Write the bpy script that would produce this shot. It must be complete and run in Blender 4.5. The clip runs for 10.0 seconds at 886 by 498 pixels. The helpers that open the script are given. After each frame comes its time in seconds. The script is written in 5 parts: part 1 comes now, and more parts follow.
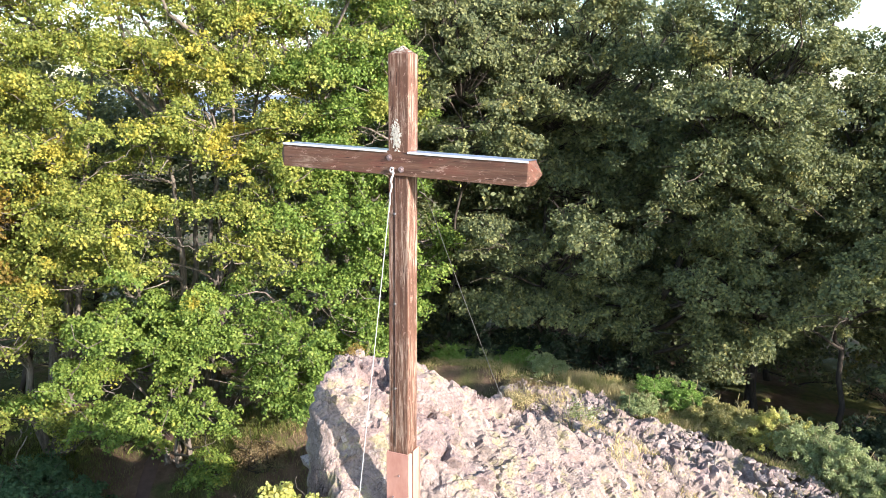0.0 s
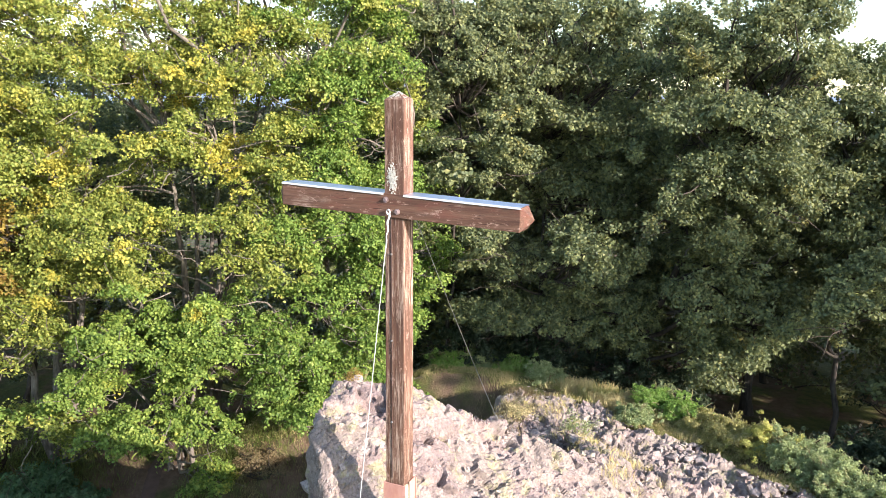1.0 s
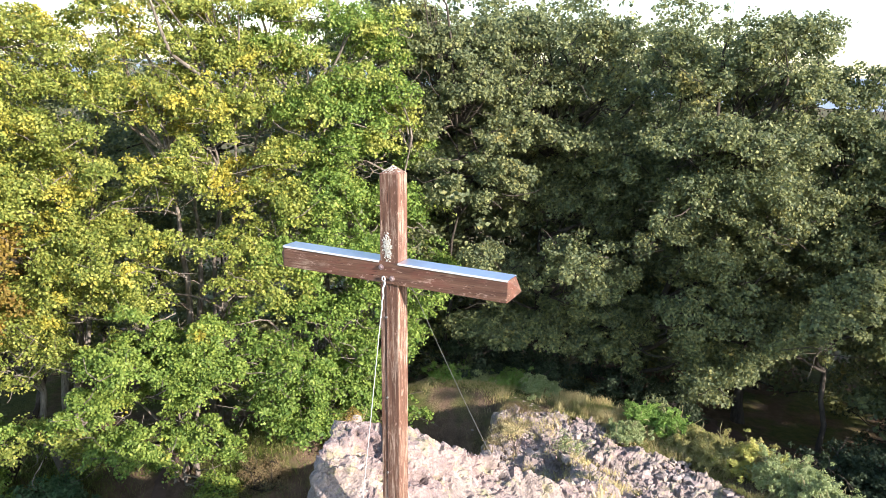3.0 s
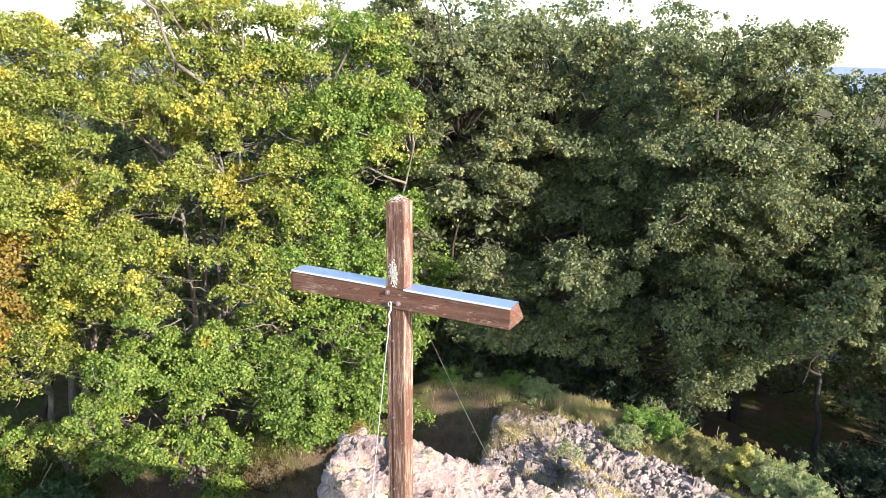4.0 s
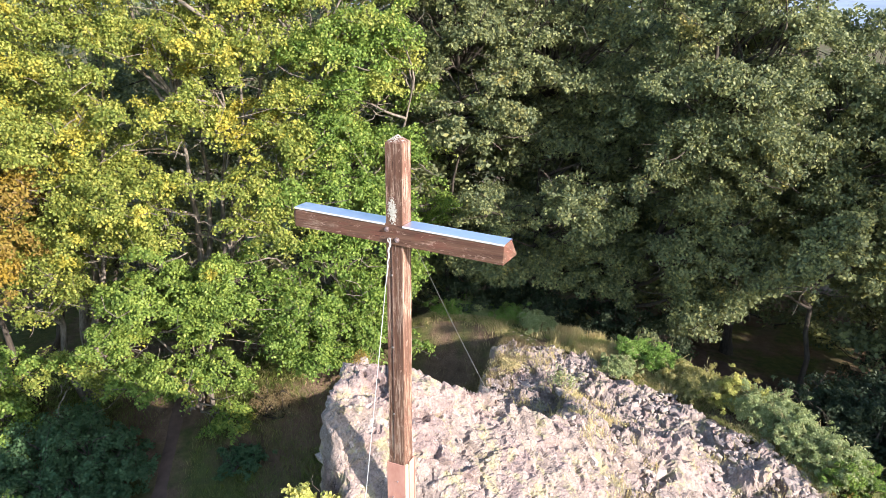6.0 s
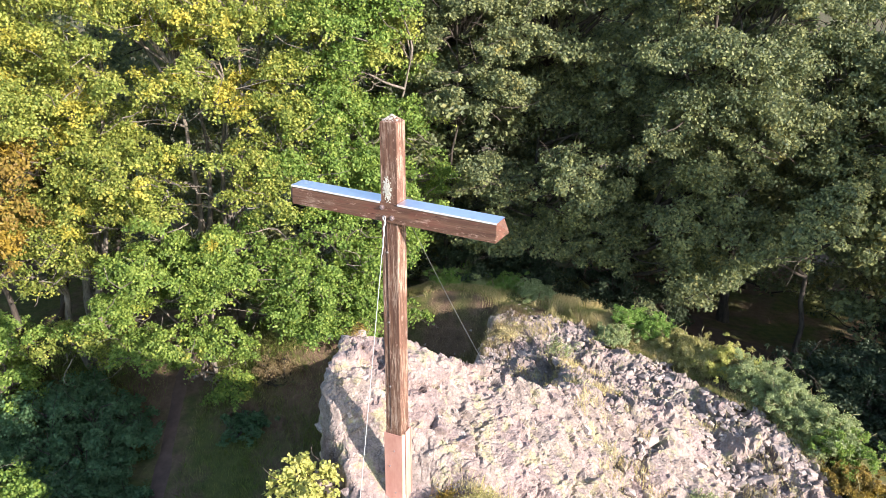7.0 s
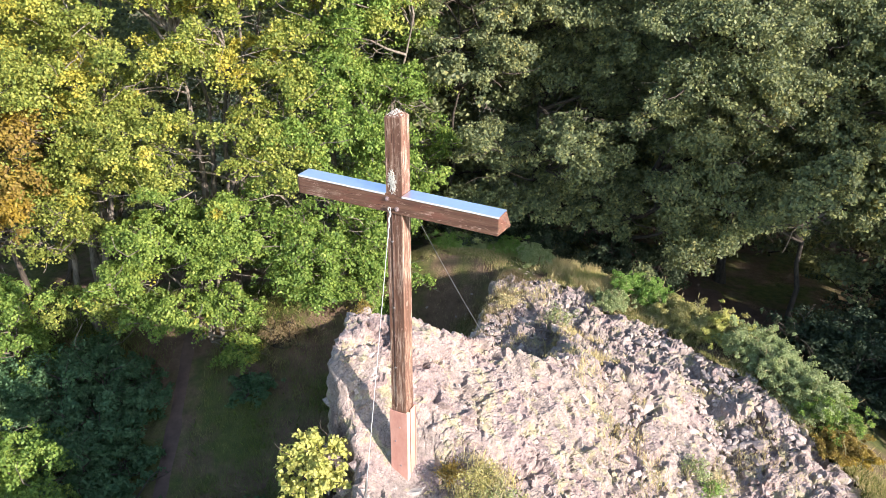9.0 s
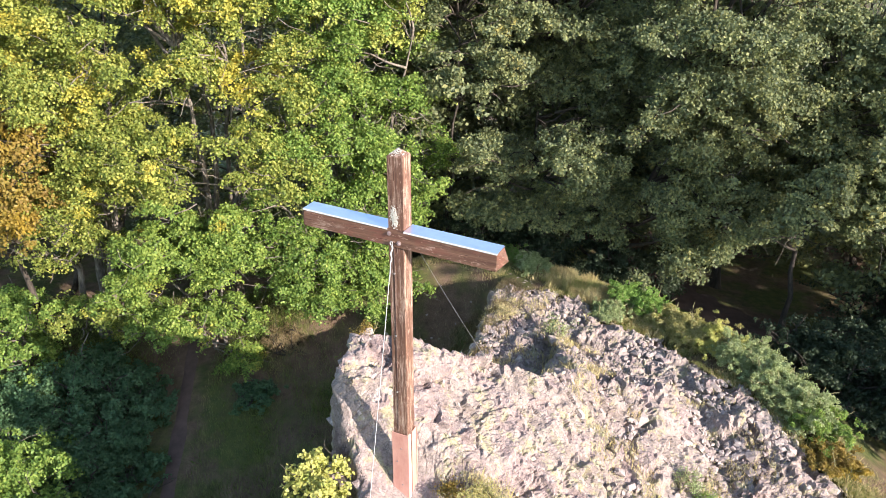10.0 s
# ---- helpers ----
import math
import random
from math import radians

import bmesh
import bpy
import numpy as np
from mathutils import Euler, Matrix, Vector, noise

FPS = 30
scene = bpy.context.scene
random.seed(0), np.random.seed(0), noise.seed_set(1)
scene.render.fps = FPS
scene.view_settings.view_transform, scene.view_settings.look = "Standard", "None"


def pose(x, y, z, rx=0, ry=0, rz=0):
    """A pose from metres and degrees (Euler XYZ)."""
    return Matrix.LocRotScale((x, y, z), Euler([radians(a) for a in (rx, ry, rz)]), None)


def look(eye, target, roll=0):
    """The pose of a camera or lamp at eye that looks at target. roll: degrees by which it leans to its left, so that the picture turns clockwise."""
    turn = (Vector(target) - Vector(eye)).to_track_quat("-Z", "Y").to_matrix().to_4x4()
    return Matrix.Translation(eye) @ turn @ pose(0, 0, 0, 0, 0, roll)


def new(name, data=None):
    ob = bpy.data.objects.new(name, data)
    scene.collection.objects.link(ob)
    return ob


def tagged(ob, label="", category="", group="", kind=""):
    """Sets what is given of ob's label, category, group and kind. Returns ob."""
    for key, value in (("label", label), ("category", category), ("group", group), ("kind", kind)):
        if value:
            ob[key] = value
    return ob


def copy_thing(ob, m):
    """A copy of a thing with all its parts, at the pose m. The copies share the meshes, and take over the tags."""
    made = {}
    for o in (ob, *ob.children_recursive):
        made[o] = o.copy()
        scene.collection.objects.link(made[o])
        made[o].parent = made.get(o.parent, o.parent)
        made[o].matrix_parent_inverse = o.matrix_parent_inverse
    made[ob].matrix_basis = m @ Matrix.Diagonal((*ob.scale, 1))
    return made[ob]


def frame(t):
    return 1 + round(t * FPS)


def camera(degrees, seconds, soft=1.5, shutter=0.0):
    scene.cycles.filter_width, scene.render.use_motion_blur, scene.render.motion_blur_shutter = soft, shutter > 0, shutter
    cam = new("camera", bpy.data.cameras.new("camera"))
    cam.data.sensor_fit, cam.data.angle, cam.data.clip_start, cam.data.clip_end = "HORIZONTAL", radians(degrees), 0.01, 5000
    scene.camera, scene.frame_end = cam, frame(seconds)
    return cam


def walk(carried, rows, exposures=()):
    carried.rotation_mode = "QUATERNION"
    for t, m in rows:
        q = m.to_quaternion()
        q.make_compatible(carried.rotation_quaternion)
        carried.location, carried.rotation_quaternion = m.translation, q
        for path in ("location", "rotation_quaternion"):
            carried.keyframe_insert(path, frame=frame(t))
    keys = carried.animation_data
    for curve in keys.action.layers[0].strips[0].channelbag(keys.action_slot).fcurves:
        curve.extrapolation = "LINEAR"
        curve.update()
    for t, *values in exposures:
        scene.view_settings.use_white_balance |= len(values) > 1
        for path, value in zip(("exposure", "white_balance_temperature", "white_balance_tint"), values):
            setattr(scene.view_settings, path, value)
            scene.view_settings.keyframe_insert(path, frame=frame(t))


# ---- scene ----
cam = camera(59.5, 10.0, soft=0.62)
PATH = [
    (0, (0.395, -7.704, 4.26), (0.412, -5.739, 3.888), 1.7),
    (0.5, (0.414, -7.755, 4.56), (0.429, -5.793, 4.171), 1.7),
    (1, (0.443, -7.795, 4.814), (0.457, -5.836, 4.411), 1.7),
    (1.5, (0.481, -7.854, 5.051), (0.493, -5.897, 4.636), 1.7),
    (2, (0.517, -7.912, 5.276), (0.528, -5.958, 4.849), 1.7),
    (2.5, (0.534, -7.974, 5.501), (0.544, -6.022, 5.063), 1.6),
    (4, (0.444, -8.189, 6.197), (0.458, -6.246, 5.723), 1.6),
    (4.5, (0.443, -8.27, 6.308), (0.457, -6.334, 5.805), 1.6),
    (5, (0.434, -8.342, 6.329), (0.45, -6.418, 5.783), 1.6),
    (5.5, (0.453, -8.43, 6.319), (0.468, -6.52, 5.725), 1.7),
    (7, (0.589, -8.613, 6.552), (0.598, -6.75, 5.824), 1.6),
    (7.5, (0.598, -8.635, 6.708), (0.608, -6.79, 5.938), 1.6),
    (8, (0.582, -8.644, 6.869), (0.592, -6.819, 6.051), 1.6),
    (8.5, (0.547, -8.628, 7.041), (0.559, -6.82, 6.186), 1.7),
    (9, (0.53, -8.654, 7.152), (0.543, -6.848, 6.293), 1.6),
    (9.5, (0.514, -8.692, 7.368), (0.529, -6.889, 6.501), 1.6),
    (10, (0.5, -8.721, 7.786), (0.516, -6.928, 6.901), 1.6),
]
walk(cam, [(t, look(eye, target, roll)) for t, eye, target, roll in PATH])

# ---- light ----
SUN_DIR = Vector((0.735, -0.60, 0.37)).normalized()
world = bpy.data.worlds.new("world")
scene.world = world
world.use_nodes = True
wt = world.node_tree
sky = wt.nodes.new("ShaderNodeTexSky")
sky.sky_type = "NISHITA"
sky.sun_disc = False
sky.sun_elevation = math.asin(SUN_DIR.z)
sky.sun_rotation = math.atan2(SUN_DIR.x, SUN_DIR.y)
sky.air_density, sky.dust_density, sky.ozone_density = 1.0, 0.7, 1.0
wt.nodes["Background"].inputs[1].default_value = 0.15
wt.links.new(sky.outputs[0], wt.nodes["Background"].inputs[0])
sun = new("sun", bpy.data.lights.new("sun", "SUN"))
sun.data.energy, sun.data.angle, sun.data.color = 4.4, radians(0.6), (1.0, 0.88, 0.82)
sun.matrix_world = look(SUN_DIR * 30, (0, 0, 0))
scene.view_settings.exposure = 1.54

# ---- materials ----


def material(name, rough=0.8, metal=0.0, spec=0.3):
    m = bpy.data.materials.new(name)
    m.use_nodes = True
    b = m.node_tree.nodes["Principled BSDF"]
    b.inputs["Roughness"].default_value = rough
    b.inputs["Metallic"].default_value = metal
    b.inputs["Specular IOR Level"].default_value = spec
    return m, m.node_tree.nodes, m.node_tree.links, b


def coords(nodes, links, scale=(1, 1, 1), space="Object"):
    tc = nodes.new("ShaderNodeTexCoord")
    mp = nodes.new("ShaderNodeMapping")
    mp.inputs["Scale"].default_value = scale
    links.new(tc.outputs[space], mp.inputs[0])
    return mp.outputs[0]


def noise_tex(nodes, links, vec, scale, detail=6.0, rough=0.6):
    n = nodes.new("ShaderNodeTexNoise")
    n.inputs["Scale"].default_value, n.inputs["Detail"].default_value = scale, detail
    n.inputs["Roughness"].default_value = rough
    links.new(vec, n.inputs["Vector"])
    return n.outputs[0]


def ramp(nodes, links, fac, stops):
    r = nodes.new("ShaderNodeValToRGB")
    e = r.color_ramp.elements
    while len(e) < len(stops):
        e.new(0.5)
    for el, (p, c) in zip(e, stops):
        el.position = p
        el.color = (*c, 1) if len(c) == 3 else c
    links.new(fac, r.inputs[0])
    return r.outputs[0]


def mix(nodes, links, fac, a, b, mode="MIX"):
    n = nodes.new("ShaderNodeMix")
    n.data_type, n.blend_type = "RGBA", mode
    for sock, v in ((n.inputs[0], fac), (n.inputs[6], a), (n.inputs[7], b)):
        if isinstance(v, (int, float)):
            sock.default_value = v
        elif isinstance(v, tuple):
            sock.default_value = (*v, 1)
        else:
            links.new(v, sock)
    return n.outputs[2]


def bump(nodes, links, bsdf, height, strength, dist):
    n = nodes.new("ShaderNodeBump")
    n.inputs["Strength"].default_value, n.inputs["Distance"].default_value = strength, dist
    links.new(height, n.inputs["Height"])
    links.new(n.outputs[0], bsdf.inputs["Normal"])


def leaf_material(name, greens, autumn, share, patch=0.75, trans=0.38, rise=0.0):
    """Leaves: tone by leaf, with patches of turned leaves."""
    m, nd, ln, b = material(name, 0.5, 0, 0.3)
    geo = nd.new("ShaderNodeNewGeometry")
    vec = coords(nd, ln)
    spray = ramp(nd, ln, noise_tex(nd, ln, vec, 3.2, 2), [(0.34, (0, 0, 0)), (0.66, (1, 1, 1))])
    half = mix(nd, ln, 0.62, spray, geo.outputs["Random Per Island"])
    tone = ramp(nd, ln, half, [(i / (len(greens) - 1), c) for i, c in enumerate(greens)])
    big = noise_tex(nd, ln, vec, patch, 3)
    add = nd.new("ShaderNodeMath")
    add.operation = "MULTIPLY_ADD"
    ln.new(geo.outputs["Random Per Island"], add.inputs[0])
    add.inputs[1].default_value = 0.07
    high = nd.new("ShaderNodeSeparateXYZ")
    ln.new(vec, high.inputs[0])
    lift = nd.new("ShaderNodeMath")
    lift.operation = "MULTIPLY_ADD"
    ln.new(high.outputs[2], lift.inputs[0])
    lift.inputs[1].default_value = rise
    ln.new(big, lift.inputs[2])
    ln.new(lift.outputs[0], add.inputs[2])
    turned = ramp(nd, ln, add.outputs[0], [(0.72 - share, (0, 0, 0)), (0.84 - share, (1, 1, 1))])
    col = mix(nd, ln, turned, tone, autumn)
    ln.new(col, b.inputs["Base Color"])
    tr = nd.new("ShaderNodeBsdfTranslucent")
    ln.new(col, tr.inputs[0])
    ms = nd.new("ShaderNodeMixShader")
    ms.inputs[0].default_value = trans
    ln.new(b.outputs[0], ms.inputs[1])
    ln.new(tr.outputs[0], ms.inputs[2])
    ln.new(ms.outputs[0], nd["Material Output"].inputs[0])
    return m


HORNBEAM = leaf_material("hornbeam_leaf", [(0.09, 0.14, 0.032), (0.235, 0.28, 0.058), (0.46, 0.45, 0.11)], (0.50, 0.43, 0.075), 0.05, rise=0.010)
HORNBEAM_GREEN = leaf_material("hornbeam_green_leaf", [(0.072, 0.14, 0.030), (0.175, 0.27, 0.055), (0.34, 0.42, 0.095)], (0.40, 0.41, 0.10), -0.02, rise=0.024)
HORNBEAM_MIX = leaf_material("hornbeam_mixed_leaf", [(0.075, 0.14, 0.030), (0.19, 0.275, 0.055), (0.36, 0.43, 0.095)], (0.52, 0.42, 0.07), 0.075)
OAK = leaf_material("oak_leaf", [(0.075, 0.105, 0.062), (0.175, 0.205, 0.095), (0.335, 0.35, 0.135)], (0.36, 0.31, 0.09), 0.05)
BROWN = leaf_material("brown_leaf", [(0.22, 0.14, 0.05), (0.30, 0.22, 0.05), (0.18, 0.16, 0.04)], (0.33, 0.24, 0.04), 0.2)
YELLOW = leaf_material("yellow_leaf", [(0.40, 0.40, 0.11), (0.50, 0.48, 0.15), (0.32, 0.37, 0.09)], (0.54, 0.49, 0.14), 0.1)
SHRUB = leaf_material("shrub_leaf", [(0.13, 0.24, 0.05), (0.20, 0.33, 0.07), (0.29, 0.40, 0.11)], (0.25, 0.26, 0.05), 0.05)
WILLOW = leaf_material("willow_leaf", [(0.19, 0.245, 0.10), (0.31, 0.37, 0.165), (0.44, 0.48, 0.25)], (0.25, 0.25, 0.06), 0.05)
DARKSHRUB = leaf_material("elder_leaf", [(0.05, 0.115, 0.055), (0.09, 0.17, 0.075), (0.14, 0.22, 0.10)], (0.12, 0.14, 0.04), 0.0)
# near-black greens stand in for the deep shade under the oaks
SHADED_LEAF = leaf_material("shade_darkened_leaf", [(0.03, 0.05, 0.03), (0.05, 0.075, 0.04), (0.085, 0.11, 0.055)], (0.09, 0.09, 0.03), 0.0)


HERB = leaf_material("straw_herb", [(0.25, 0.25, 0.08), (0.40, 0.37, 0.14), (0.52, 0.46, 0.23)], (0.28, 0.33, 0.08), 0.12, 1.6)


def bark_material(name, dark, light):
    m, nd, ln, b = material(name, 0.9)
    vec = coords(nd, ln, (6, 6, 1.2))
    ln.new(ramp(nd, ln, noise_tex(nd, ln, vec, 3.0), [(0.3, dark), (0.7, light)]), b.inputs["Base Color"])
    bump(nd, ln, b, noise_tex(nd, ln, vec, 9.0), 0.6, 0.02)
    return m


BARK_PALE = bark_material("pale_bark", (0.085, 0.07, 0.055), (0.24, 0.21, 0.175))
STALK = bark_material("dry_stalk", (0.16, 0.15, 0.07), (0.34, 0.30, 0.16))
BARK_DARK = bark_material("dark_bark", (0.03, 0.025, 0.02), (0.085, 0.07, 0.056))


def rock_material():
    m, nd, ln, b = material("rhyolite", 0.92, 0, 0.2)
    vec = coords(nd, ln)
    col = ramp(nd, ln, noise_tex(nd, ln, vec, 1.1, 6, 0.65), [(0.32, (0.175, 0.145, 0.135)), (0.46, (0.235, 0.20, 0.183)), (0.58, (0.245, 0.195, 0.187)), (0.72, (0.18, 0.138, 0.136))])
    tone = ramp(nd, ln, noise_tex(nd, ln, vec, 5.0, 6, 0.7), [(0.35, (0.76, 0.75, 0.74)), (0.62, (1.25, 1.23, 1.20))])
    col = mix(nd, ln, 1.0, col, tone, "MULTIPLY")
    lichen = ramp(nd, ln, noise_tex(nd, ln, vec, 2.6, 9, 0.75), [(0.53, (0, 0, 0)), (0.60, (0.85, 0.85, 0.85))])
    col = mix(nd, ln, lichen, col, (0.275, 0.255, 0.155))
    pale = ramp(nd, ln, noise_tex(nd, ln, vec, 7.3, 9, 0.75), [(0.57, (0, 0, 0)), (0.63, (0.9, 0.9, 0.9))])
    col = mix(nd, ln, pale, col, (0.36, 0.325, 0.30))
    grain = ramp(nd, ln, noise_tex(nd, ln, vec, 34, 9, 0.8), [(0.38, (0.56, 0.54, 0.53)), (0.48, (0.95, 0.94, 0.93)), (0.62, (1.2, 1.19, 1.17))])
    col = mix(nd, ln, 0.9, col, grain, "MULTIPLY")
    crack = nd.new("ShaderNodeTexVoronoi")
    crack.feature = "DISTANCE_TO_EDGE"
    crack.inputs["Scale"].default_value = 7.5
    warp = nd.new("ShaderNodeMix")
    warp.data_type, warp.blend_type = "RGBA", "ADD"
    warp.inputs[0].default_value = 0.12
    ln.new(vec, warp.inputs[6])
    wn = nd.new("ShaderNodeTexNoise")
    wn.inputs["Scale"].default_value = 6.0
    ln.new(vec, wn.inputs["Vector"])
    ln.new(wn.outputs["Color"], warp.inputs[7])
    ln.new(warp.outputs[2], crack.inputs["Vector"])
    line = ramp(nd, ln, crack.outputs["Distance"], [(0.0, (1, 1, 1)), (0.035, (0, 0, 0))])
    where = ramp(nd, ln, noise_tex(nd, ln, vec, 3.9, 4), [(0.48, (0, 0, 0)), (0.56, (0.85, 0.85, 0.85))])
    line = mix(nd, ln, 1.0, line, where, "MULTIPLY")
    col = mix(nd, ln, line, col, (0.085, 0.07, 0.065))
    ln.new(col, b.inputs["Base Color"])
    pit = nd.new("ShaderNodeTexVoronoi")
    pit.inputs["Scale"].default_value = 16.0
    ln.new(warp.outputs[2], pit.inputs["Vector"])
    both = nd.new("ShaderNodeMath")
    both.operation = "MULTIPLY_ADD"
    ln.new(pit.outputs["Distance"], both.inputs[0])
    both.inputs[1].default_value = -0.9
    ln.new(noise_tex(nd, ln, vec, 30, 8, 0.7), both.inputs[2])
    bump(nd, ln, b, both.outputs[0], 0.45, 0.025)
    return m


ROCK = rock_material()


def stone_material(name, joined):
    """Broken stone: tone by piece."""
    m, nd, ln, b = material(name, 0.92, 0, 0.2)
    pick = nd.new("ShaderNodeNewGeometry").outputs["Random Per Island"] if joined else nd.new("ShaderNodeObjectInfo").outputs["Random"]
    vec = coords(nd, ln)
    fine = 30.0 if joined else 5.0
    col = ramp(nd, ln, pick, [(0.0, (0.25, 0.205, 0.19)), (0.3, (0.32, 0.27, 0.25)), (0.6, (0.30, 0.255, 0.24)), (0.8, (0.33, 0.265, 0.25)), (1.0, (0.40, 0.35, 0.325))])
    lichen = ramp(nd, ln, noise_tex(nd, ln, vec, fine * 0.12, 9, 0.75), [(0.53, (0, 0, 0)), (0.60, (0.85, 0.85, 0.85))])
    col = mix(nd, ln, lichen, col, (0.31, 0.29, 0.19))
    pale = ramp(nd, ln, noise_tex(nd, ln, vec, fine * 0.25, 9, 0.75), [(0.56, (0, 0, 0)), (0.63, (0.9, 0.9, 0.9))])
    col = mix(nd, ln, pale, col, (0.40, 0.36, 0.33))
    grain = ramp(nd, ln, noise_tex(nd, ln, vec, fine, 8, 0.8), [(0.38, (0.42, 0.40, 0.39)), (0.48, (0.95, 0.94, 0.93)), (0.62, (1.2, 1.19, 1.17))])
    ln.new(mix(nd, ln, 0.9, col, grain, "MULTIPLY"), b.inputs["Base Color"])
    bump(nd, ln, b, noise_tex(nd, ln, vec, fine, 8, 0.7), 0.5, 0.012)
    return m


STONE = stone_material("stone", False)
BLOCK = stone_material("rock_block", True)


def ground_material():
    m, nd, ln, b = material("hill_ground", 0.95, 0, 0.15)
    vec = coords(nd, ln)
    soil = ramp(nd, ln, noise_tex(nd, ln, vec, 2.5, 8, 0.7), [(0.3, (0.075, 0.05, 0.035)), (0.7, (0.19, 0.13, 0.09))])
    turf = ramp(nd, ln, noise_tex(nd, ln, vec, 5.0, 8, 0.7), [(0.3, (0.045, 0.06, 0.02)), (0.7, (0.12, 0.125, 0.04))])
    where = ramp(nd, ln, noise_tex(nd, ln, vec, 0.5, 5), [(0.42, (0, 0, 0)), (0.55, (1, 1, 1))])
    ln.new(mix(nd, ln, where, soil, turf), b.inputs["Base Color"])
    bump(nd, ln, b, noise_tex(nd, ln, vec, 18, 8, 0.7), 0.8, 0.05)
    return m


GROUND = ground_material()


def plain_noise(name, c0, c1, scale=8.0, rough=0.85, metal=0.0, strength=0.4, dist=0.01, spec=0.3, stretch=(1, 1, 1)):
    m, nd, ln, b = material(name, rough, metal, spec)
    vec = coords(nd, ln, stretch)
    ln.new(ramp(nd, ln, noise_tex(nd, ln, vec, scale, 7, 0.65), [(0.32, c0), (0.68, c1)]), b.inputs["Base Color"])
    bump(nd, ln, b, noise_tex(nd, ln, vec, scale * 3, 7), strength, dist)
    return m


PATH_SOIL = plain_noise("trodden_soil", (0.07, 0.045, 0.036), (0.125, 0.082, 0.066), 3.0)
ZINC = plain_noise("zinc_sheet", (0.66, 0.72, 0.94), (0.76, 0.81, 0.97), 5.0, 0.30, 0.92, 0.05, 0.003)
# whiter, less metallic copy of the zinc: sunlight on the lip put into its colour
ZINC_LIP = plain_noise("sunlit_zinc_edge", (0.70, 0.70, 0.72), (0.82, 0.82, 0.84), 9.0, 0.5, 0.25, 0.1, 0.003)
RUST = plain_noise("rusty_iron", (0.16, 0.11, 0.11), (0.42, 0.33, 0.32), 25.0, 0.5, 0.3, 0.3, 0.003)
STEEL = plain_noise("steel", (0.35, 0.35, 0.36), (0.55, 0.55, 0.56), 20.0, 0.4, 0.9, 0.2, 0.002)
WIRE = plain_noise("wire_rope", (0.55, 0.55, 0.54), (0.75, 0.75, 0.74), 40.0, 0.5, 0.3, 0.2, 0.002)
DARKWIRE = plain_noise("dark_cable", (0.05, 0.03, 0.025), (0.09, 0.05, 0.04), 30.0, 0.7)
CONCRETE = plain_noise("weathered_concrete", (0.25, 0.23, 0.21), (0.42, 0.39, 0.35), 9.0)
RED_OXIDE = plain_noise("faded_red_oxide_paint", (0.40, 0.185, 0.145), (0.54, 0.31, 0.25), 6.0, 0.6, 0.0, 0.3, 0.004, 0.4, (1, 1, 0.4))
CREAM = plain_noise("pale_worn_edge", (0.62, 0.50, 0.34), (0.75, 0.66, 0.50), 9.0, 0.6)


def timber(name, grainward, wear=0.40, redness=0.55):
    """Old red-brown glaze worn to bleached fibres along the grain."""
    m, nd, ln, b = material(name, 0.75, 0, 0.3)
    st = [9.0, 9.0, 9.0]
    st[grainward] = 0.55
    vec = coords(nd, ln, tuple(st))
    base = ramp(nd, ln, noise_tex(nd, ln, vec, 2.2, 7, 0.7), [(0.3, (0.07, 0.036, 0.025)), (0.55, (0.135, 0.068, 0.045)), (0.75, (0.20, 0.115, 0.078))])
    worn = ramp(nd, ln, noise_tex(nd, ln, vec, 4.6, 9, 0.8), [(0.49, (0, 0, 0)), (0.60, (1, 1, 1))])
    zone = ramp(nd, ln, noise_tex(nd, ln, coords(nd, ln), 2.6, 4), [(wear, (0.1, 0.1, 0.1)), (wear + 0.2, (1, 1, 1))])
    fac = mix(nd, ln, 1.0, worn, zone, "MULTIPLY")
    col = mix(nd, ln, fac, base, (0.45, 0.34, 0.265))
    mild = [3.0, 3.0, 3.0]
    mild[grainward] = 1.0
    patchy = coords(nd, ln, tuple(mild))
    red = ramp(nd, ln, noise_tex(nd, ln, patchy, 3.1, 5, 0.65), [(0.52, (0, 0, 0)), (0.64, (redness,) * 3)])
    col = mix(nd, ln, red, col, (0.16, 0.058, 0.042))
    flake = ramp(nd, ln, noise_tex(nd, ln, patchy, 6.5, 9, 0.78), [(0.575, (0, 0, 0)), (0.61, (0.75, 0.75, 0.75))])
    col = mix(nd, ln, flake, col, (0.40, 0.27, 0.215))
    crack = ramp(nd, ln, noise_tex(nd, ln, vec, 7.0, 5, 0.6), [(0.33, (1, 1, 1)), (0.38, (0, 0, 0))])
    col = mix(nd, ln, crack, col, (0.035, 0.016, 0.012))
    ln.new(col, b.inputs["Base Color"])
    bump(nd, ln, b, noise_tex(nd, ln, vec, 6.0, 8, 0.7), 0.7, 0.006)
    return m


TIMBER_UP = timber("post_timber", 2, 0.36, 0.2)
TIMBER_ACROSS = timber("beam_timber", 0, 0.52)
LICHEN = plain_noise("crusty_lichen", (0.34, 0.33, 0.29), (0.55, 0.54, 0.49), 30.0, 0.95, 0, 0.8, 0.006)
GRASS_DRY = leaf_material("dry_grass", [(0.45, 0.36, 0.17), (0.58, 0.49, 0.26), (0.30, 0.30, 0.10)], (0.22, 0.26, 0.07), 0.12, 0.8, 0.3)
GRASS_BROWN = leaf_material("withered_grass", [(0.16, 0.115, 0.06), (0.25, 0.19, 0.10), (0.12, 0.12, 0.05)], (0.10, 0.13, 0.04), 0.10, 0.8, 0.2)
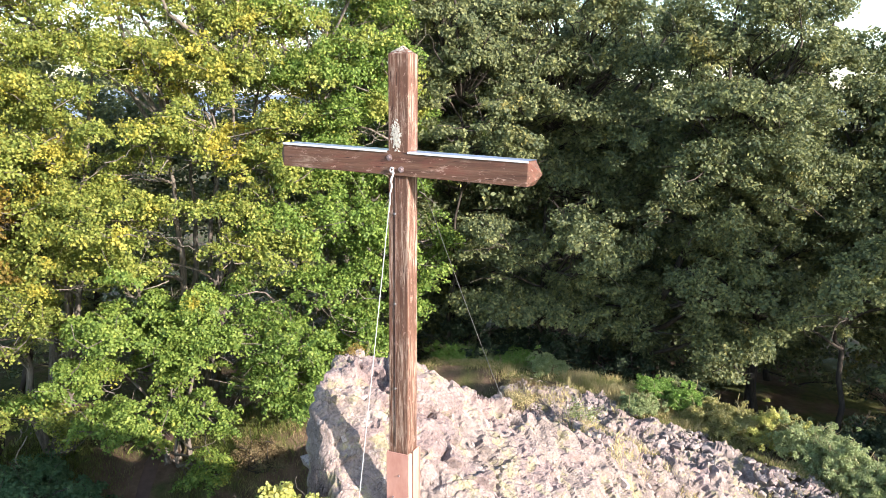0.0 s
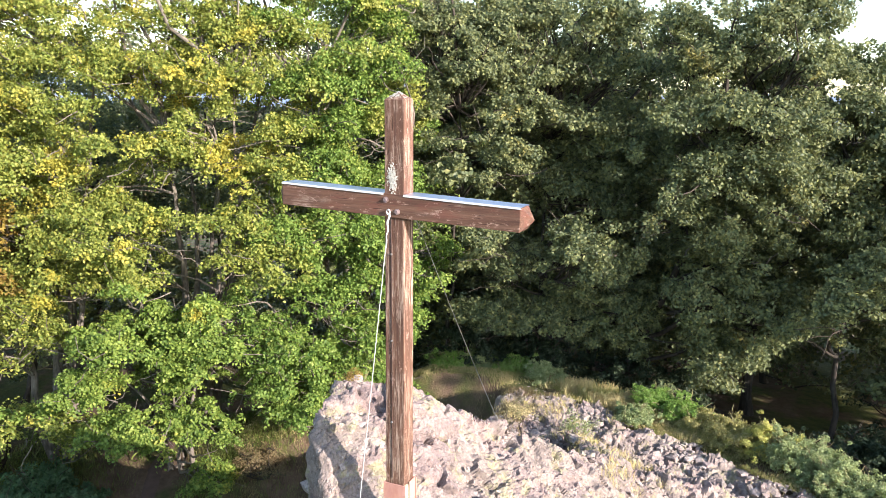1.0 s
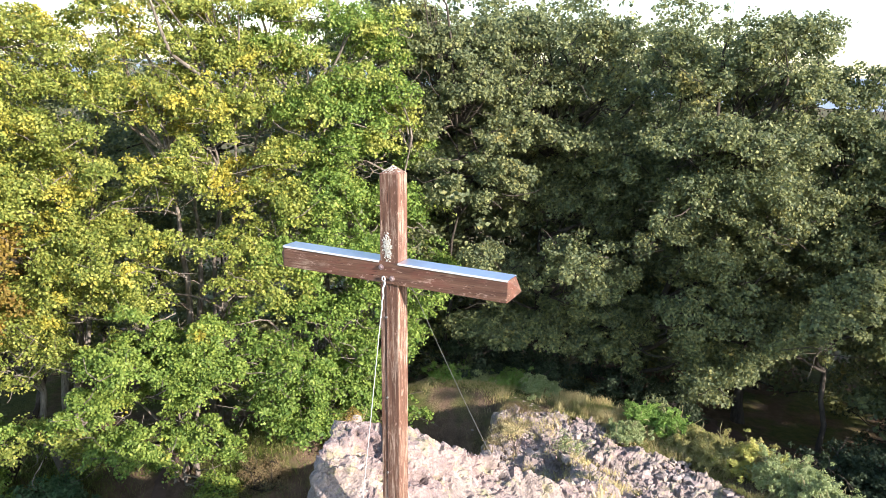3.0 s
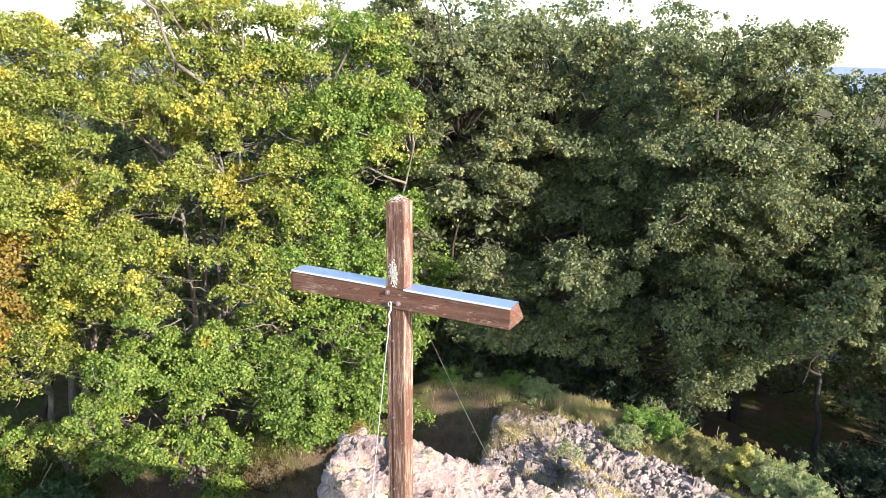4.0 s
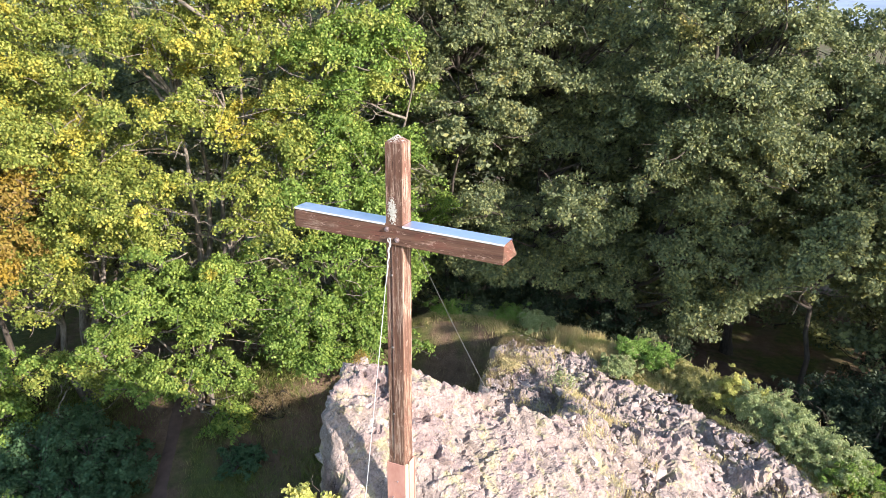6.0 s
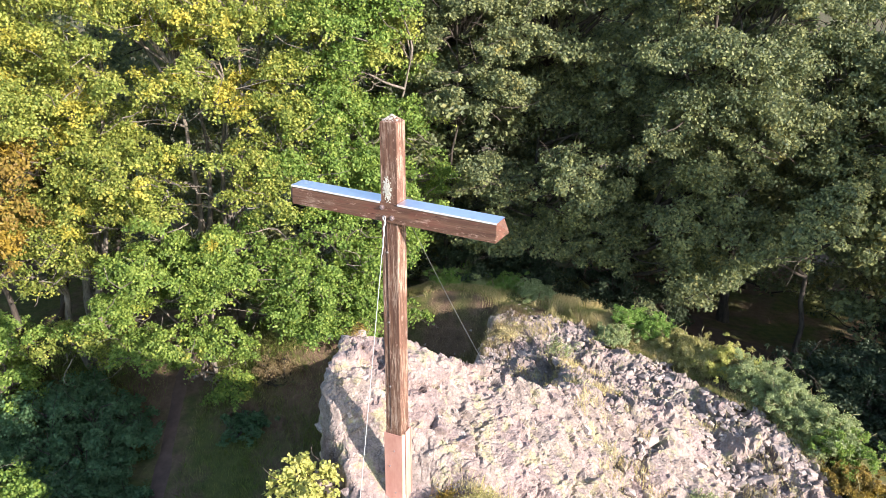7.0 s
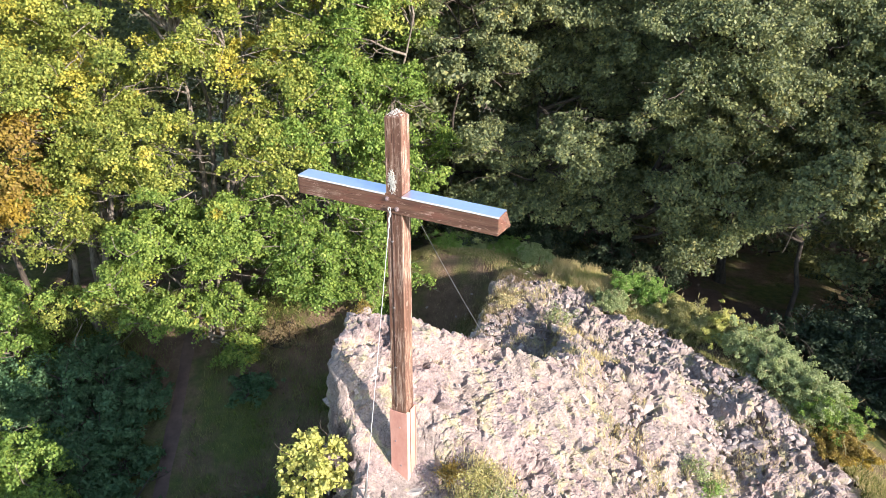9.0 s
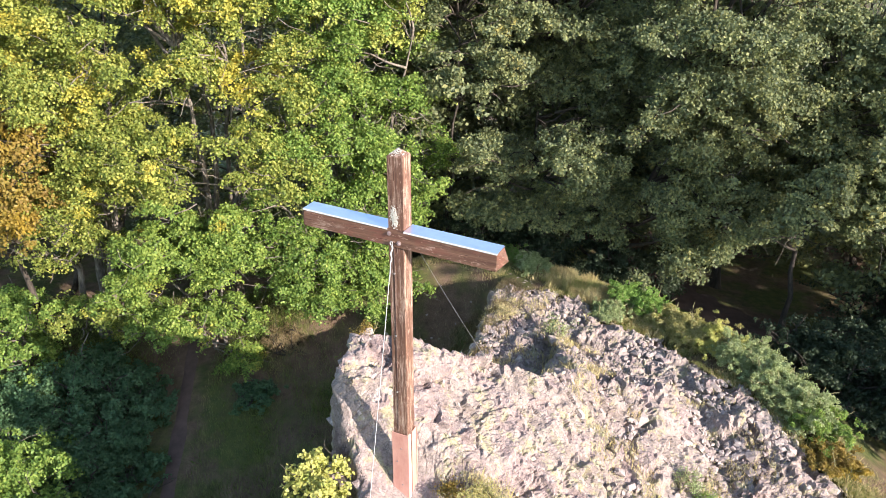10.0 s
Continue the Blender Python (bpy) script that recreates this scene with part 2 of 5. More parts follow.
GRASS_GREEN = leaf_material("green_grass", [(0.09, 0.14, 0.03), (0.16, 0.21, 0.045), (0.26, 0.27, 0.08)], (0.34, 0.29, 0.12), 0.12, 0.8, 0.3)
# distance haze is put into the blue of the wooded hills
HILLS = plain_noise("haze_blue_wooded_hills", (0.20, 0.26, 0.34), (0.27, 0.33, 0.41), 0.01, 1.0, 0, 0.0)

# ---- mesh helpers ----


def raw_mesh(name, verts, faces, mats, smooth=False):
    """A mesh from arrays; all faces have the same number of corners."""
    verts, faces = np.asarray(verts, np.float32), np.asarray(faces, np.int32)
    k = faces.shape[1]
    me = bpy.data.meshes.new(name)
    me.vertices.add(len(verts))
    me.vertices.foreach_set("co", verts.ravel())
    me.loops.add(faces.size)
    me.loops.foreach_set("vertex_index", faces.ravel())
    me.polygons.add(len(faces))
    me.polygons.foreach_set("loop_start", np.arange(0, faces.size, k, dtype=np.int32))
    me.polygons.foreach_set("loop_total", np.full(len(faces), k, np.int32))
    me.update(calc_edges=True)
    me.polygons.foreach_set("use_smooth", np.full(len(faces), bool(smooth)))
    for m in mats if isinstance(mats, (list, tuple)) else [mats]:
        me.materials.append(m)
    return me


def part(name, data, mat, parent, label=""):
    """Links a mesh or a bmesh as one part under a thing."""
    if isinstance(data, bmesh.types.BMesh):
        me = bpy.data.meshes.new(name)
        data.to_mesh(me)
        data.free()
        me.materials.append(mat)
        data = me
    ob = new(name, data)
    ob.parent = parent
    return tagged(ob, label)


def thing(name, m, label, category, group="", kind=""):
    ob = new(name)
    ob.empty_display_size = 0.2
    ob.matrix_world = m
    return tagged(ob, label, category, group, kind)


def tube(points, radii, sides=7):
    """A tapered tube along a line: vertices and quads."""
    pts = np.asarray(points, float)
    n = len(pts)
    tang = np.gradient(pts, axis=0)
    tang /= np.linalg.norm(tang, axis=1)[:, None] + 1e-9
    ref = np.where(np.abs(tang[:, 2:3]) > 0.9, [[1.0, 0, 0]], [[0, 0, 1.0]])
    u = np.cross(tang, ref)
    u /= np.linalg.norm(u, axis=1)[:, None] + 1e-9
    v = np.cross(tang, u)
    ang = np.linspace(0, 2 * np.pi, sides, endpoint=False)
    ring = np.cos(ang)[None, :, None] * u[:, None] + np.sin(ang)[None, :, None] * v[:, None]
    verts = (pts[:, None] + ring * np.asarray(radii)[:, None, None]).reshape(-1, 3)
    i, j = np.meshgrid(np.arange(n - 1), np.arange(sides), indexing="ij")
    a, b2 = i * sides + j, i * sides + (j + 1) % sides
    faces = np.stack([a, b2, b2 + sides, a + sides], -1).reshape(-1, 4)
    return verts, faces


def join(pieces):
    vs, fs, o = [], [], 0
    for v, f in pieces:
        vs.append(v)
        fs.append(f + o)
        o += len(v)
    return np.concatenate(vs), np.concatenate(fs)


def smooth(a, b, x):
    t = np.clip((x - a) / (b - a), 0, 1)
    return t * t * (3 - 2 * t)


def wave_noise(x, y, scale, seed, octaves=4):
    """Cheap smooth value noise on arrays, about -1 to 1."""
    out, amp = np.zeros_like(x, float), 1.0
    for o in range(octaves):
        xs, ys = x / scale + 17.3 * o + seed * 5.1, y / scale - 9.7 * o + seed * 3.7
        xi, yi = np.floor(xs), np.floor(ys)
        fx, fy = xs - xi, ys - yi
        fx, fy = fx * fx * (3 - 2 * fx), fy * fy * (3 - 2 * fy)

        def h(a, b):
            s = np.sin(a * 127.1 + b * 311.7 + seed * 74.7) * 43758.5453
            return (s - np.floor(s)) * 2 - 1
        out += amp * ((h(xi, yi) * (1 - fx) + h(xi + 1, yi) * fx) * (1 - fy) + (h(xi, yi + 1) * (1 - fx) + h(xi + 1, yi + 1) * fx) * fy)
        amp, scale = amp * 0.5, scale * 0.5
    return out


# ---- shape of the hill ----
RIGHT_R = [0, 1.5, 3, 5, 8.5, 9.3, 11, 13, 25, 60, 400, 4000]
RIGHT_Z = [-1.3, -1.5, -1.65, -1.8, -2.05, -2.4, -3.4, -3.9, -4.6, -9, -60, -60]
FAR_R, FAR_Z = [0, 14, 25, 60, 400, 4000], [0, 0, -0.5, -5, -56, -56]
FRONT_R = [0, 3, 7, 10, 20, 60, 400, 4000]
FRONT_Z = [-0.9, -0.5, 0.0, -0.3, -3, -14, -60, -60]


def rim_r(x, y):
    """Distance from the cross, evened out along the rim, which lies farther off behind the hollow."""
    return np.hypot(x, y) - np.interp(np.degrees(np.arctan2(x, y)), [4, 14, 22, 27, 33, 38, 44, 62, 100, 125], [2.2, 2.0, 1.95, 1.8, 1.4, 1.0, 0.85, 0.75, 0.6, 0.3])


def ground_z(x, y):
    """Height of the soil of the hill, round the foot of the cross."""
    x, y = np.asarray(x, float), np.asarray(y, float)
    r, phi = np.hypot(x, y), np.degrees(np.arctan2(x, y))
    zr = np.interp(rim_r(x, y), RIGHT_R, RIGHT_Z) - 1.1 * smooth(48, 95, phi) * smooth(3, 8, r) - 1.15 * smooth(22, 46, phi) * smooth(8.2, 5.8, r) * smooth(1, 3, r)
    zr = zr - 2.9 * smooth(15, -4, phi) * smooth(10.3, 9.0, r) * smooth(1.5, 3.5, r) - 1.0 * smooth(14, 10, phi) * smooth(10.0, 9.55, r) * smooth(1.5, 3.5, r)
    zl = np.maximum(-4.3 + 0.40 * np.minimum(y - 9.3, 0), -8) * smooth(0.2, 3.2, r) - 1.3 * smooth(3.2, 0.2, r) + np.interp(r, FAR_R, FAR_Z)
    zf = np.interp(r, FRONT_R, FRONT_Z)
    wl = np.interp(phi, [-180, -172, -158, -30, 2], [0, 0, 1, 1, 0])
    wf = np.interp(phi, [-180, -172, -158, 95, 150, 180], [1, 1, 0, 0, 1, 1])
    z = zl * wl + zf * wf + zr * (1 - wl - wf)
    return z + 0.10 * wave_noise(x, y, 2.2, 3) * smooth(60, 20, r) + 6 * wave_noise(x, y, 90, 5) * smooth(40, 200, r)


def rock_z(x, y):
    """Height of the bare rock: a crest that falls to the right, with a drop behind it and on its left."""
    x, y = np.asarray(x, float), np.asarray(y, float)
    crest = 0.82 - 0.45 * np.maximum(x, -1.3) - 0.22 * smooth(2.5, 4, x) + 0.25 * smooth(5.5, 8, x)
    yc = np.interp(x, [-1, 0.4, 1.4, 2.3, 3.6, 6], [1.8, 1.85, 2.45, 2.7, 3.6, 4.6])
    z = np.where(y < yc, crest - 0.30 * (yc - y), crest - np.interp(x, [1.2, 3.2], [2.6, 0.32]) * (y - yc))
    z = z + np.interp(x, [-1.2, -0.6, -0.2, 0.2, 0.7, 1.2], [-0.20, -0.02, 0.15, 0.19, 0.10, 0.0]) * smooth(0.8, 1.6, y)
    z = z - 0.62 * smooth(1.0, -0.25, y) * smooth(1.3, 0.2, x)
    left = -0.84 - 0.10 * np.sin(2.1 * y) + 0.26 * smooth(0.8, -0.2, y) - 0.06 * wave_noise(0 * x, y, 0.8, 8, 1)
    z = z - 2.5 * smooth(7.8, 8.6, rim_r(x, y)) * smooth(20, 30, np.degrees(np.arctan2(x, y)))
    return z - 5.5 * smooth(left + 0.05, left - 0.30, x) - 0.15 * smooth(left + 0.15, left - 0.1, x) - 0.25 * smooth(-0.6, -3.5, y)


def rubble_zone(x, y):
    """1 on the stony bed between the crest and the rim, 0 off it."""
    r, phi = np.hypot(x, y), np.degrees(np.arctan2(x, y)) + 4 * wave_noise(x, y, 1.2, 44)
    return smooth(8, 14, phi) * smooth(112, 96, phi) * smooth(7.6, 7.1, rim_r(x, y) - 0.5 * smooth(34, 46, phi) + 0.25 * wave_noise(x, y, 0.8, 45)) * smooth(2.6, 3.6, r)


def stone_z(x, y):
    """All bare stone: the crest and the broken bed behind it."""
    x, y = np.asarray(x, float), np.asarray(y, float)
    return np.maximum(rock_z(x, y), ground_z(x, y) - 0.5 + 0.60 * rubble_zone(x, y))


def surface_z(x, y):
    return np.maximum(ground_z(x, y), stone_z(x, y))


# ---- ground ----
def build_ground():
    rings = np.concatenate([np.arange(0.3, 15, 0.16), np.geomspace(15, 4000, 70)])
    seg = 260
    ang = np.linspace(0, 2 * np.pi, seg, endpoint=False)
    rr, aa = np.meshgrid(rings, ang, indexing="ij")
    x, y = rr * np.sin(aa), rr * np.cos(aa)
    z = ground_z(x, y) - 0.35 * rubble_zone(x, y)
    v = np.stack([x, y, z], -1).reshape(-1, 3)
    i, j = np.meshgrid(np.arange(len(rings) - 1), np.arange(seg), indexing="ij")
    a, b2 = i * seg + j, i * seg + (j + 1) % seg
    f = np.stack([a, a + seg, b2 + seg, b2], -1).reshape(-1, 4)
    tagged(new("ground", raw_mesh("ground", v, f, GROUND, True)), "uneven hillside of dry soil and thin turf", "ground", kind="structure")


build_ground()


def facets(p, size, seed, lift, tilt):
    """Height of broken faces: cells, each a plane of its own height and tilt, with sharp steps between them."""
    q = p / size
    base = np.floor(q)
    total, out = np.full(len(p), 1e-90), np.zeros(len(p))
    for dx in (-1, 0, 1):
        for dy in (-1, 0, 1):
            for dz in (-1, 0, 1):
                c = base + (dx, dy, dz)
                h = np.stack([np.sin(c @ np.array(k) + seed) * 43758.5453 for k in ((127.1, 311.7, 74.7), (269.5, 183.3, 246.1), (113.5, 271.9, 124.6), (57.3, 91.1, 33.7))], -1)
                h -= np.floor(h)
                d3 = q - c - h[:, :3]
                far = np.abs(d3).max(1) * 0.6 + np.linalg.norm(d3, axis=1) * 0.4
                face = lift * (h[:, 3] - 0.5) + tilt * np.sum(d3 * (2 * h[:, [1, 2, 0]] - 1), 1)
                w = np.exp(-110 * far)
                out += w * face
                total += w
    out = out / total
    return out * size


def knobs(p, size, seed):
    """Rounded cells with creases between them, 0 in the crease to 1 on the knob."""
    q = p / size
    base = np.floor(q)
    f1, f2 = np.full(len(p), 9.0), np.full(len(p), 9.0)
    for dx in (-1, 0, 1):
        for dy in (-1, 0, 1):
            for dz in (-1, 0, 1):
                c = base + (dx, dy, dz)
                h = np.stack([np.sin(c @ np.array(k) + seed) * 43758.5453 for k in ((127.1, 311.7, 74.7), (269.5, 183.3, 246.1), (113.5, 271.9, 124.6))], -1)
                h -= np.floor(h)
                far = np.linalg.norm(q - c - h, axis=1)
                f2 = np.minimum(f2, np.maximum(f1, far))
                f1 = np.minimum(f1, far)
    return np.sqrt(np.clip((f2 - f1) * 2.2, 0, 1))


def build_rock():
    xs = np.concatenate([np.arange(-2.6, -1.7, 0.03), np.arange(-1.7, -1.45, 0.012), np.arange(-1.45, -0.72, 0.0035), np.arange(-0.72, 4.6, 0.021), np.arange(4.6, 10.6, 0.042)])
    ys = np.concatenate([np.arange(-2.6, -0.9, 0.05), np.arange(-0.9, 3.4, 0.021), np.arange(3.4, 8.9, 0.042)])
    x, y = np.meshgrid(xs, ys, indexing="ij")
    z = stone_z(x, y)
    keep = z > ground_z(x, y) - 0.30
    gx, gy = np.gradient(z, xs, ys)
    nrm = np.stack([-gx, -gy, np.ones_like(z)], -1)
    nrm /= np.linalg.norm(nrm, axis=-1)[..., None]
    p = np.stack([x, y, z], -1).reshape(-1, 3)
    nrm = nrm.reshape(-1, 3)
    d = np.zeros(len(p))
    spin = np.array(Euler((0.5, 0.35, 0.6)).to_matrix())
    spin2 = np.array(Euler((-0.3, 0.6, 1.3)).to_matrix())
    wob = np.stack([wave_noise(p[:, 0], p[:, 1], 0.6, k) for k in (21, 22, 23)], -1)
    bed = rubble_zone(p[:, 0], p[:, 1])
    calm = 1 - 0.55 * smooth(2.0, 5.0, np.hypot(gx, gy).reshape(-1))
    fine = 0.012 * np.stack([wave_noise(p[:, 0] + p[:, 2], p[:, 1], 0.09, k, 2) for k in (27, 28, 29)], -1)
    for size, lift, tilt, seed, stretch, turn in ((0.75, 0.14, 0.16, 1.0, (1, 0.75, 1), spin), (0.34, 0.14, 0.24, 5.0, (1, 0.8, 1), spin2), (0.16, 0.11, 0.23, 9.0, (1, 0.9, 1), spin), (0.07, 0.09, 0.20, 13.0, (1, 1, 1), spin2)):
        d += facets((p + 0.06 * wob + fine) @ turn.T * stretch, size, seed, lift, tilt) * (1 + 0.3 * bed) * calm
    pw = p + 0.05 * wob + 0.02 * np.stack([wave_noise(p[:, 0] + p[:, 2], p[:, 1], 0.12, k, 3) for k in (24, 25, 26)], -1)
    rough = 0.45 + 0.55 * smooth(2.6, 1.2, p[:, 0] - 0.3 * p[:, 1])
    d += rough * (0.018 * (7.0 - 6.0 * calm) * knobs(pw * (1, 1.1, 1), 0.27, 3.0) + 0.010 * calm * knobs(pw, 0.12, 6.0)) - 0.02 * rough
    # scattered open joints
    for size, seed in ((0.42, 41.0), (0.21, 44.0)):
        open_here = smooth(0.25, 0.7, wave_noise(p[:, 0] + 3 * seed, p[:, 1], 0.7, 35, 3))
        d -= 0.20 * size * open_here * smooth(0.42, 0.0, knobs(pw, size, seed))
    # low ledges of the bedding, which runs down along the slope
    across = (0.80 * p[:, 0] + 0.25 * p[:, 1] - 0.55 * p[:, 2]) / 0.42 + 0.55 * wave_noise(p[:, 0], p[:, 1], 1.3, 33, 3)
    step = across - np.floor(across)
    d += 0.035 * (1 - rough) / 0.55 * (step - smooth(0.82, 1.0, step)) * smooth(-0.5, 0.3, wave_noise(p[:, 0], p[:, 1], 1.1, 34, 2))
    d += 0.006 * wave_noise(p[:, 0], p[:, 1], 0.10, 31, 3) - 0.03 * bed - 0.06 * bed * smooth(6.3, 7.3, rim_r(p[:, 0], p[:, 1]))
    flat = smooth(0.75, 0.35, np.hypot(p[:, 0] - 0.1, p[:, 1]))
    p = p + nrm * (d * (1 - 0.8 * flat))[:, None]
    idx = np.arange(x.size).reshape(x.shape)
    f = np.stack([idx[:-1, :-1], idx[1:, :-1], idx[1:, 1:], idx[:-1, 1:]], -1)
    ok = keep[:-1, :-1] | keep[1:, 1:] | keep[1:, :-1] | keep[:-1, 1:]
    f = f[ok].reshape(-1, 4)
    used = np.unique(f)
    lut = np.zeros(x.size, int)
    lut[used] = np.arange(len(used))
    ob = new("rock_outcrop", raw_mesh("rock_outcrop", p[used], lut[f], ROCK))
    steep = np.hypot(gx, gy).reshape(-1)[f].mean(1) > 1.8
    ob.data.polygons.foreach_set("use_smooth", steep)
    return tagged(ob, "pale fissured rhyolite outcrop with lichen, sunlit", "rock")


ROCK_OB = build_rock()

# ---- trees ----


def leaves(centres, radii, count, size, rng, flat=0.6, droop=0.0, up=0.5, facing=None, oval=False):
    """Leaf blades in clumps: kites folded along the midrib, turned the way their bough faces."""
    k = len(centres)
    share = np.where(centres[:, 1] > 0.9, 0.4, 1.0) * radii ** 2
    which = rng.choice(k, count, p=share / share.sum())
    d = rng.normal(size=(count, 3))
    d /= np.linalg.norm(d, axis=1)[:, None]
    rad = radii[which] * rng.random(count) ** 0.45
    off = d * rad[:, None] * (1, 1, flat)
    axis = rng.normal(size=(k, 3)) * (1, 1, 0.45)
    axis /= np.linalg.norm(axis, axis=1)[:, None]
    off += 0.9 * axis[which] * np.sum(off * axis[which], 1)[:, None]
    off[:, 2] -= droop * np.hypot(off[:, 0], off[:, 1]) ** 2 / radii[which]
    c = centres[which] + off
    n = rng.normal(size=(count, 3)) * 0.75 + d * 0.3 + (0, 0, 0.8 * up)
    if facing is not None:
        n += 0.4 * facing[which]
    n /= np.linalg.norm(n, axis=1)[:, None]
    t = np.cross(n, rng.normal(size=(count, 3)))
    t /= np.linalg.norm(t, axis=1)[:, None]
    b2 = np.cross(n, t)
    s = size * (0.65 + 0.7 * rng.random(count))[:, None]
    fold = 0.16 * s * n
    if oval:
        v = np.stack([c - t * s, c - b2 * s * 0.6 - t * s * 0.45 + fold, c - b2 * s * 0.62 + t * s * 0.4 + fold, c + t * s, c + b2 * s * 0.62 + t * s * 0.4 + fold, c + b2 * s * 0.6 - t * s * 0.45 + fold], 1).reshape(-1, 3)
        i = np.arange(count)[:, None] * 6
        return v, np.concatenate([i + (0, 1, 2, 3), i + (0, 3, 4, 5)], 1).reshape(-1, 4)
    v = np.stack([c - t * s, c - b2 * s * 0.72 - t * s * 0.1 + fold, c + t * s, c + b2 * s * 0.72 - t * s * 0.1 + fold], 1).reshape(-1, 3)
    i = np.arange(count)[:, None] * 4
    return v, np.concatenate([i + (0, 1, 2), i + (0, 2, 3)], 1).reshape(-1, 3)


def crown_clumps(rng, lobes, n, size, deep=0.5):
    """Domed boughs set apart over ellipsoid lobes (x, y, z, rx, ry, rz), each with clumps over its upper side."""
    vol = np.array([l[3] * l[4] * l[5] for l in lobes]) ** 0.62
    nb = max(10, n // 9)
    n = int(n * 2.6)
    bough, reach = [], []
    for _ in range(nb):
        L = np.array(lobes)[rng.choice(len(lobes), 7, p=vol / vol.sum())]
        d = rng.normal(size=(7, 3))
        d /= np.linalg.norm(d, axis=1)[:, None]
        q = L[:, :3] + d * L[:, 3:] * (0.5 + 0.45 * rng.random(7) ** 0.5)[:, None]
        best = 0 if not bough else int(np.argmax([min(np.linalg.norm((np.array(bough) - c) * (1, 0.8, 1.25), axis=1)) for c in q]))
        bough.append(q[best])
        reach.append(min(1.75 * size, 0.45 * L[best, 3]) * rng.uniform(0.6, 1.3))
    bough, reach = np.array(bough), np.array(reach)
    own = rng.choice(nb, n, p=reach ** 2 / (reach ** 2).sum())
    d = rng.normal(size=(n, 3))
    d[:, 2] = np.where(d[:, 2] < -0.35, -d[:, 2], d[:, 2])
    d /= np.linalg.norm(d, axis=1)[:, None]
    cen = bough[own] + d * reach[own][:, None] * (1, 1, deep) * (0.45 + 0.6 * rng.random(n) ** 0.7)[:, None]
    cen += rng.normal(size=(n, 3)) * reach[own][:, None] * (0.8, 0.8, 0.4) * (rng.random(n) < 0.65)[:, None]
    return cen, size * (0.24 + 0.42 * rng.random(n)), d


def bough_clumps(rng, boughs, n, size):
    """Clumps over the upper and outer side of domed boughs (x, y, z, reach, height)."""
    b = np.array(boughs)
    extra = b[np.repeat(np.arange(len(b)), 3)].copy()
    extra[:, :3] += rng.normal(size=(len(extra), 3)) * np.column_stack([0.62 * extra[:, 3], 0.3 * extra[:, 3], 0.75 * extra[:, 4]])
    extra[:, 3:] *= rng.uniform(0.25, 0.6, (len(extra), 1))
    extra[:, 4] *= 1.25
    b = np.concatenate([b * (1, 1, 1, 0.92, 0.85), extra])
    area = b[:, 3] * (b[:, 4] + 0.4 * b[:, 3])
    own = rng.choice(len(b), n, p=area / area.sum())
    d = rng.normal(size=(n, 3))
    d[:, 2] = np.where(d[:, 2] < -0.3, -0.6 * d[:, 2], d[:, 2])
    d[:, 1] = np.where(rng.random(n) < 0.45, -np.abs(d[:, 1]), d[:, 1])
    d /= np.linalg.norm(d, axis=1)[:, None]
    span = np.column_stack([b[own, 3], 0.75 * b[own, 3], b[own, 4]])
    ragged = 0.55 + 0.5 * rng.random(n) ** 0.6 + 0.35 * (rng.random(n) < 0.12)
    cen = b[own, :3] + d * span * ragged[:, None]
    cen[:, 2] -= 0.25 * (b[own, 4]) * np.clip(np.hypot(d[:, 0], d[:, 1]) * ragged, 0, 1.2) ** 3
    return cen, size * (0.24 + 0.42 * rng.random(n)), d


def limb(rng, a, b2, r0, r1, wob=0.08, n=7, sag=0.0):
    t = np.linspace(0, 1, n)[:, None]
    length = np.linalg.norm(b2 - a)
    pts = a * (1 - t) + b2 * t + wob * length * 0.5 * (rng.normal(size=3) * np.sin(t * np.pi) + 0.6 * rng.normal(size=3) * np.sin(2 * t * np.pi) + 0.2 * rng.normal(size=3) * np.sin(4 * t * np.pi))
    pts[:, 2] += (sag * length * np.sin(t * np.pi))[:, 0]
    return tube(pts, np.linspace(r0, r1, n), 6)


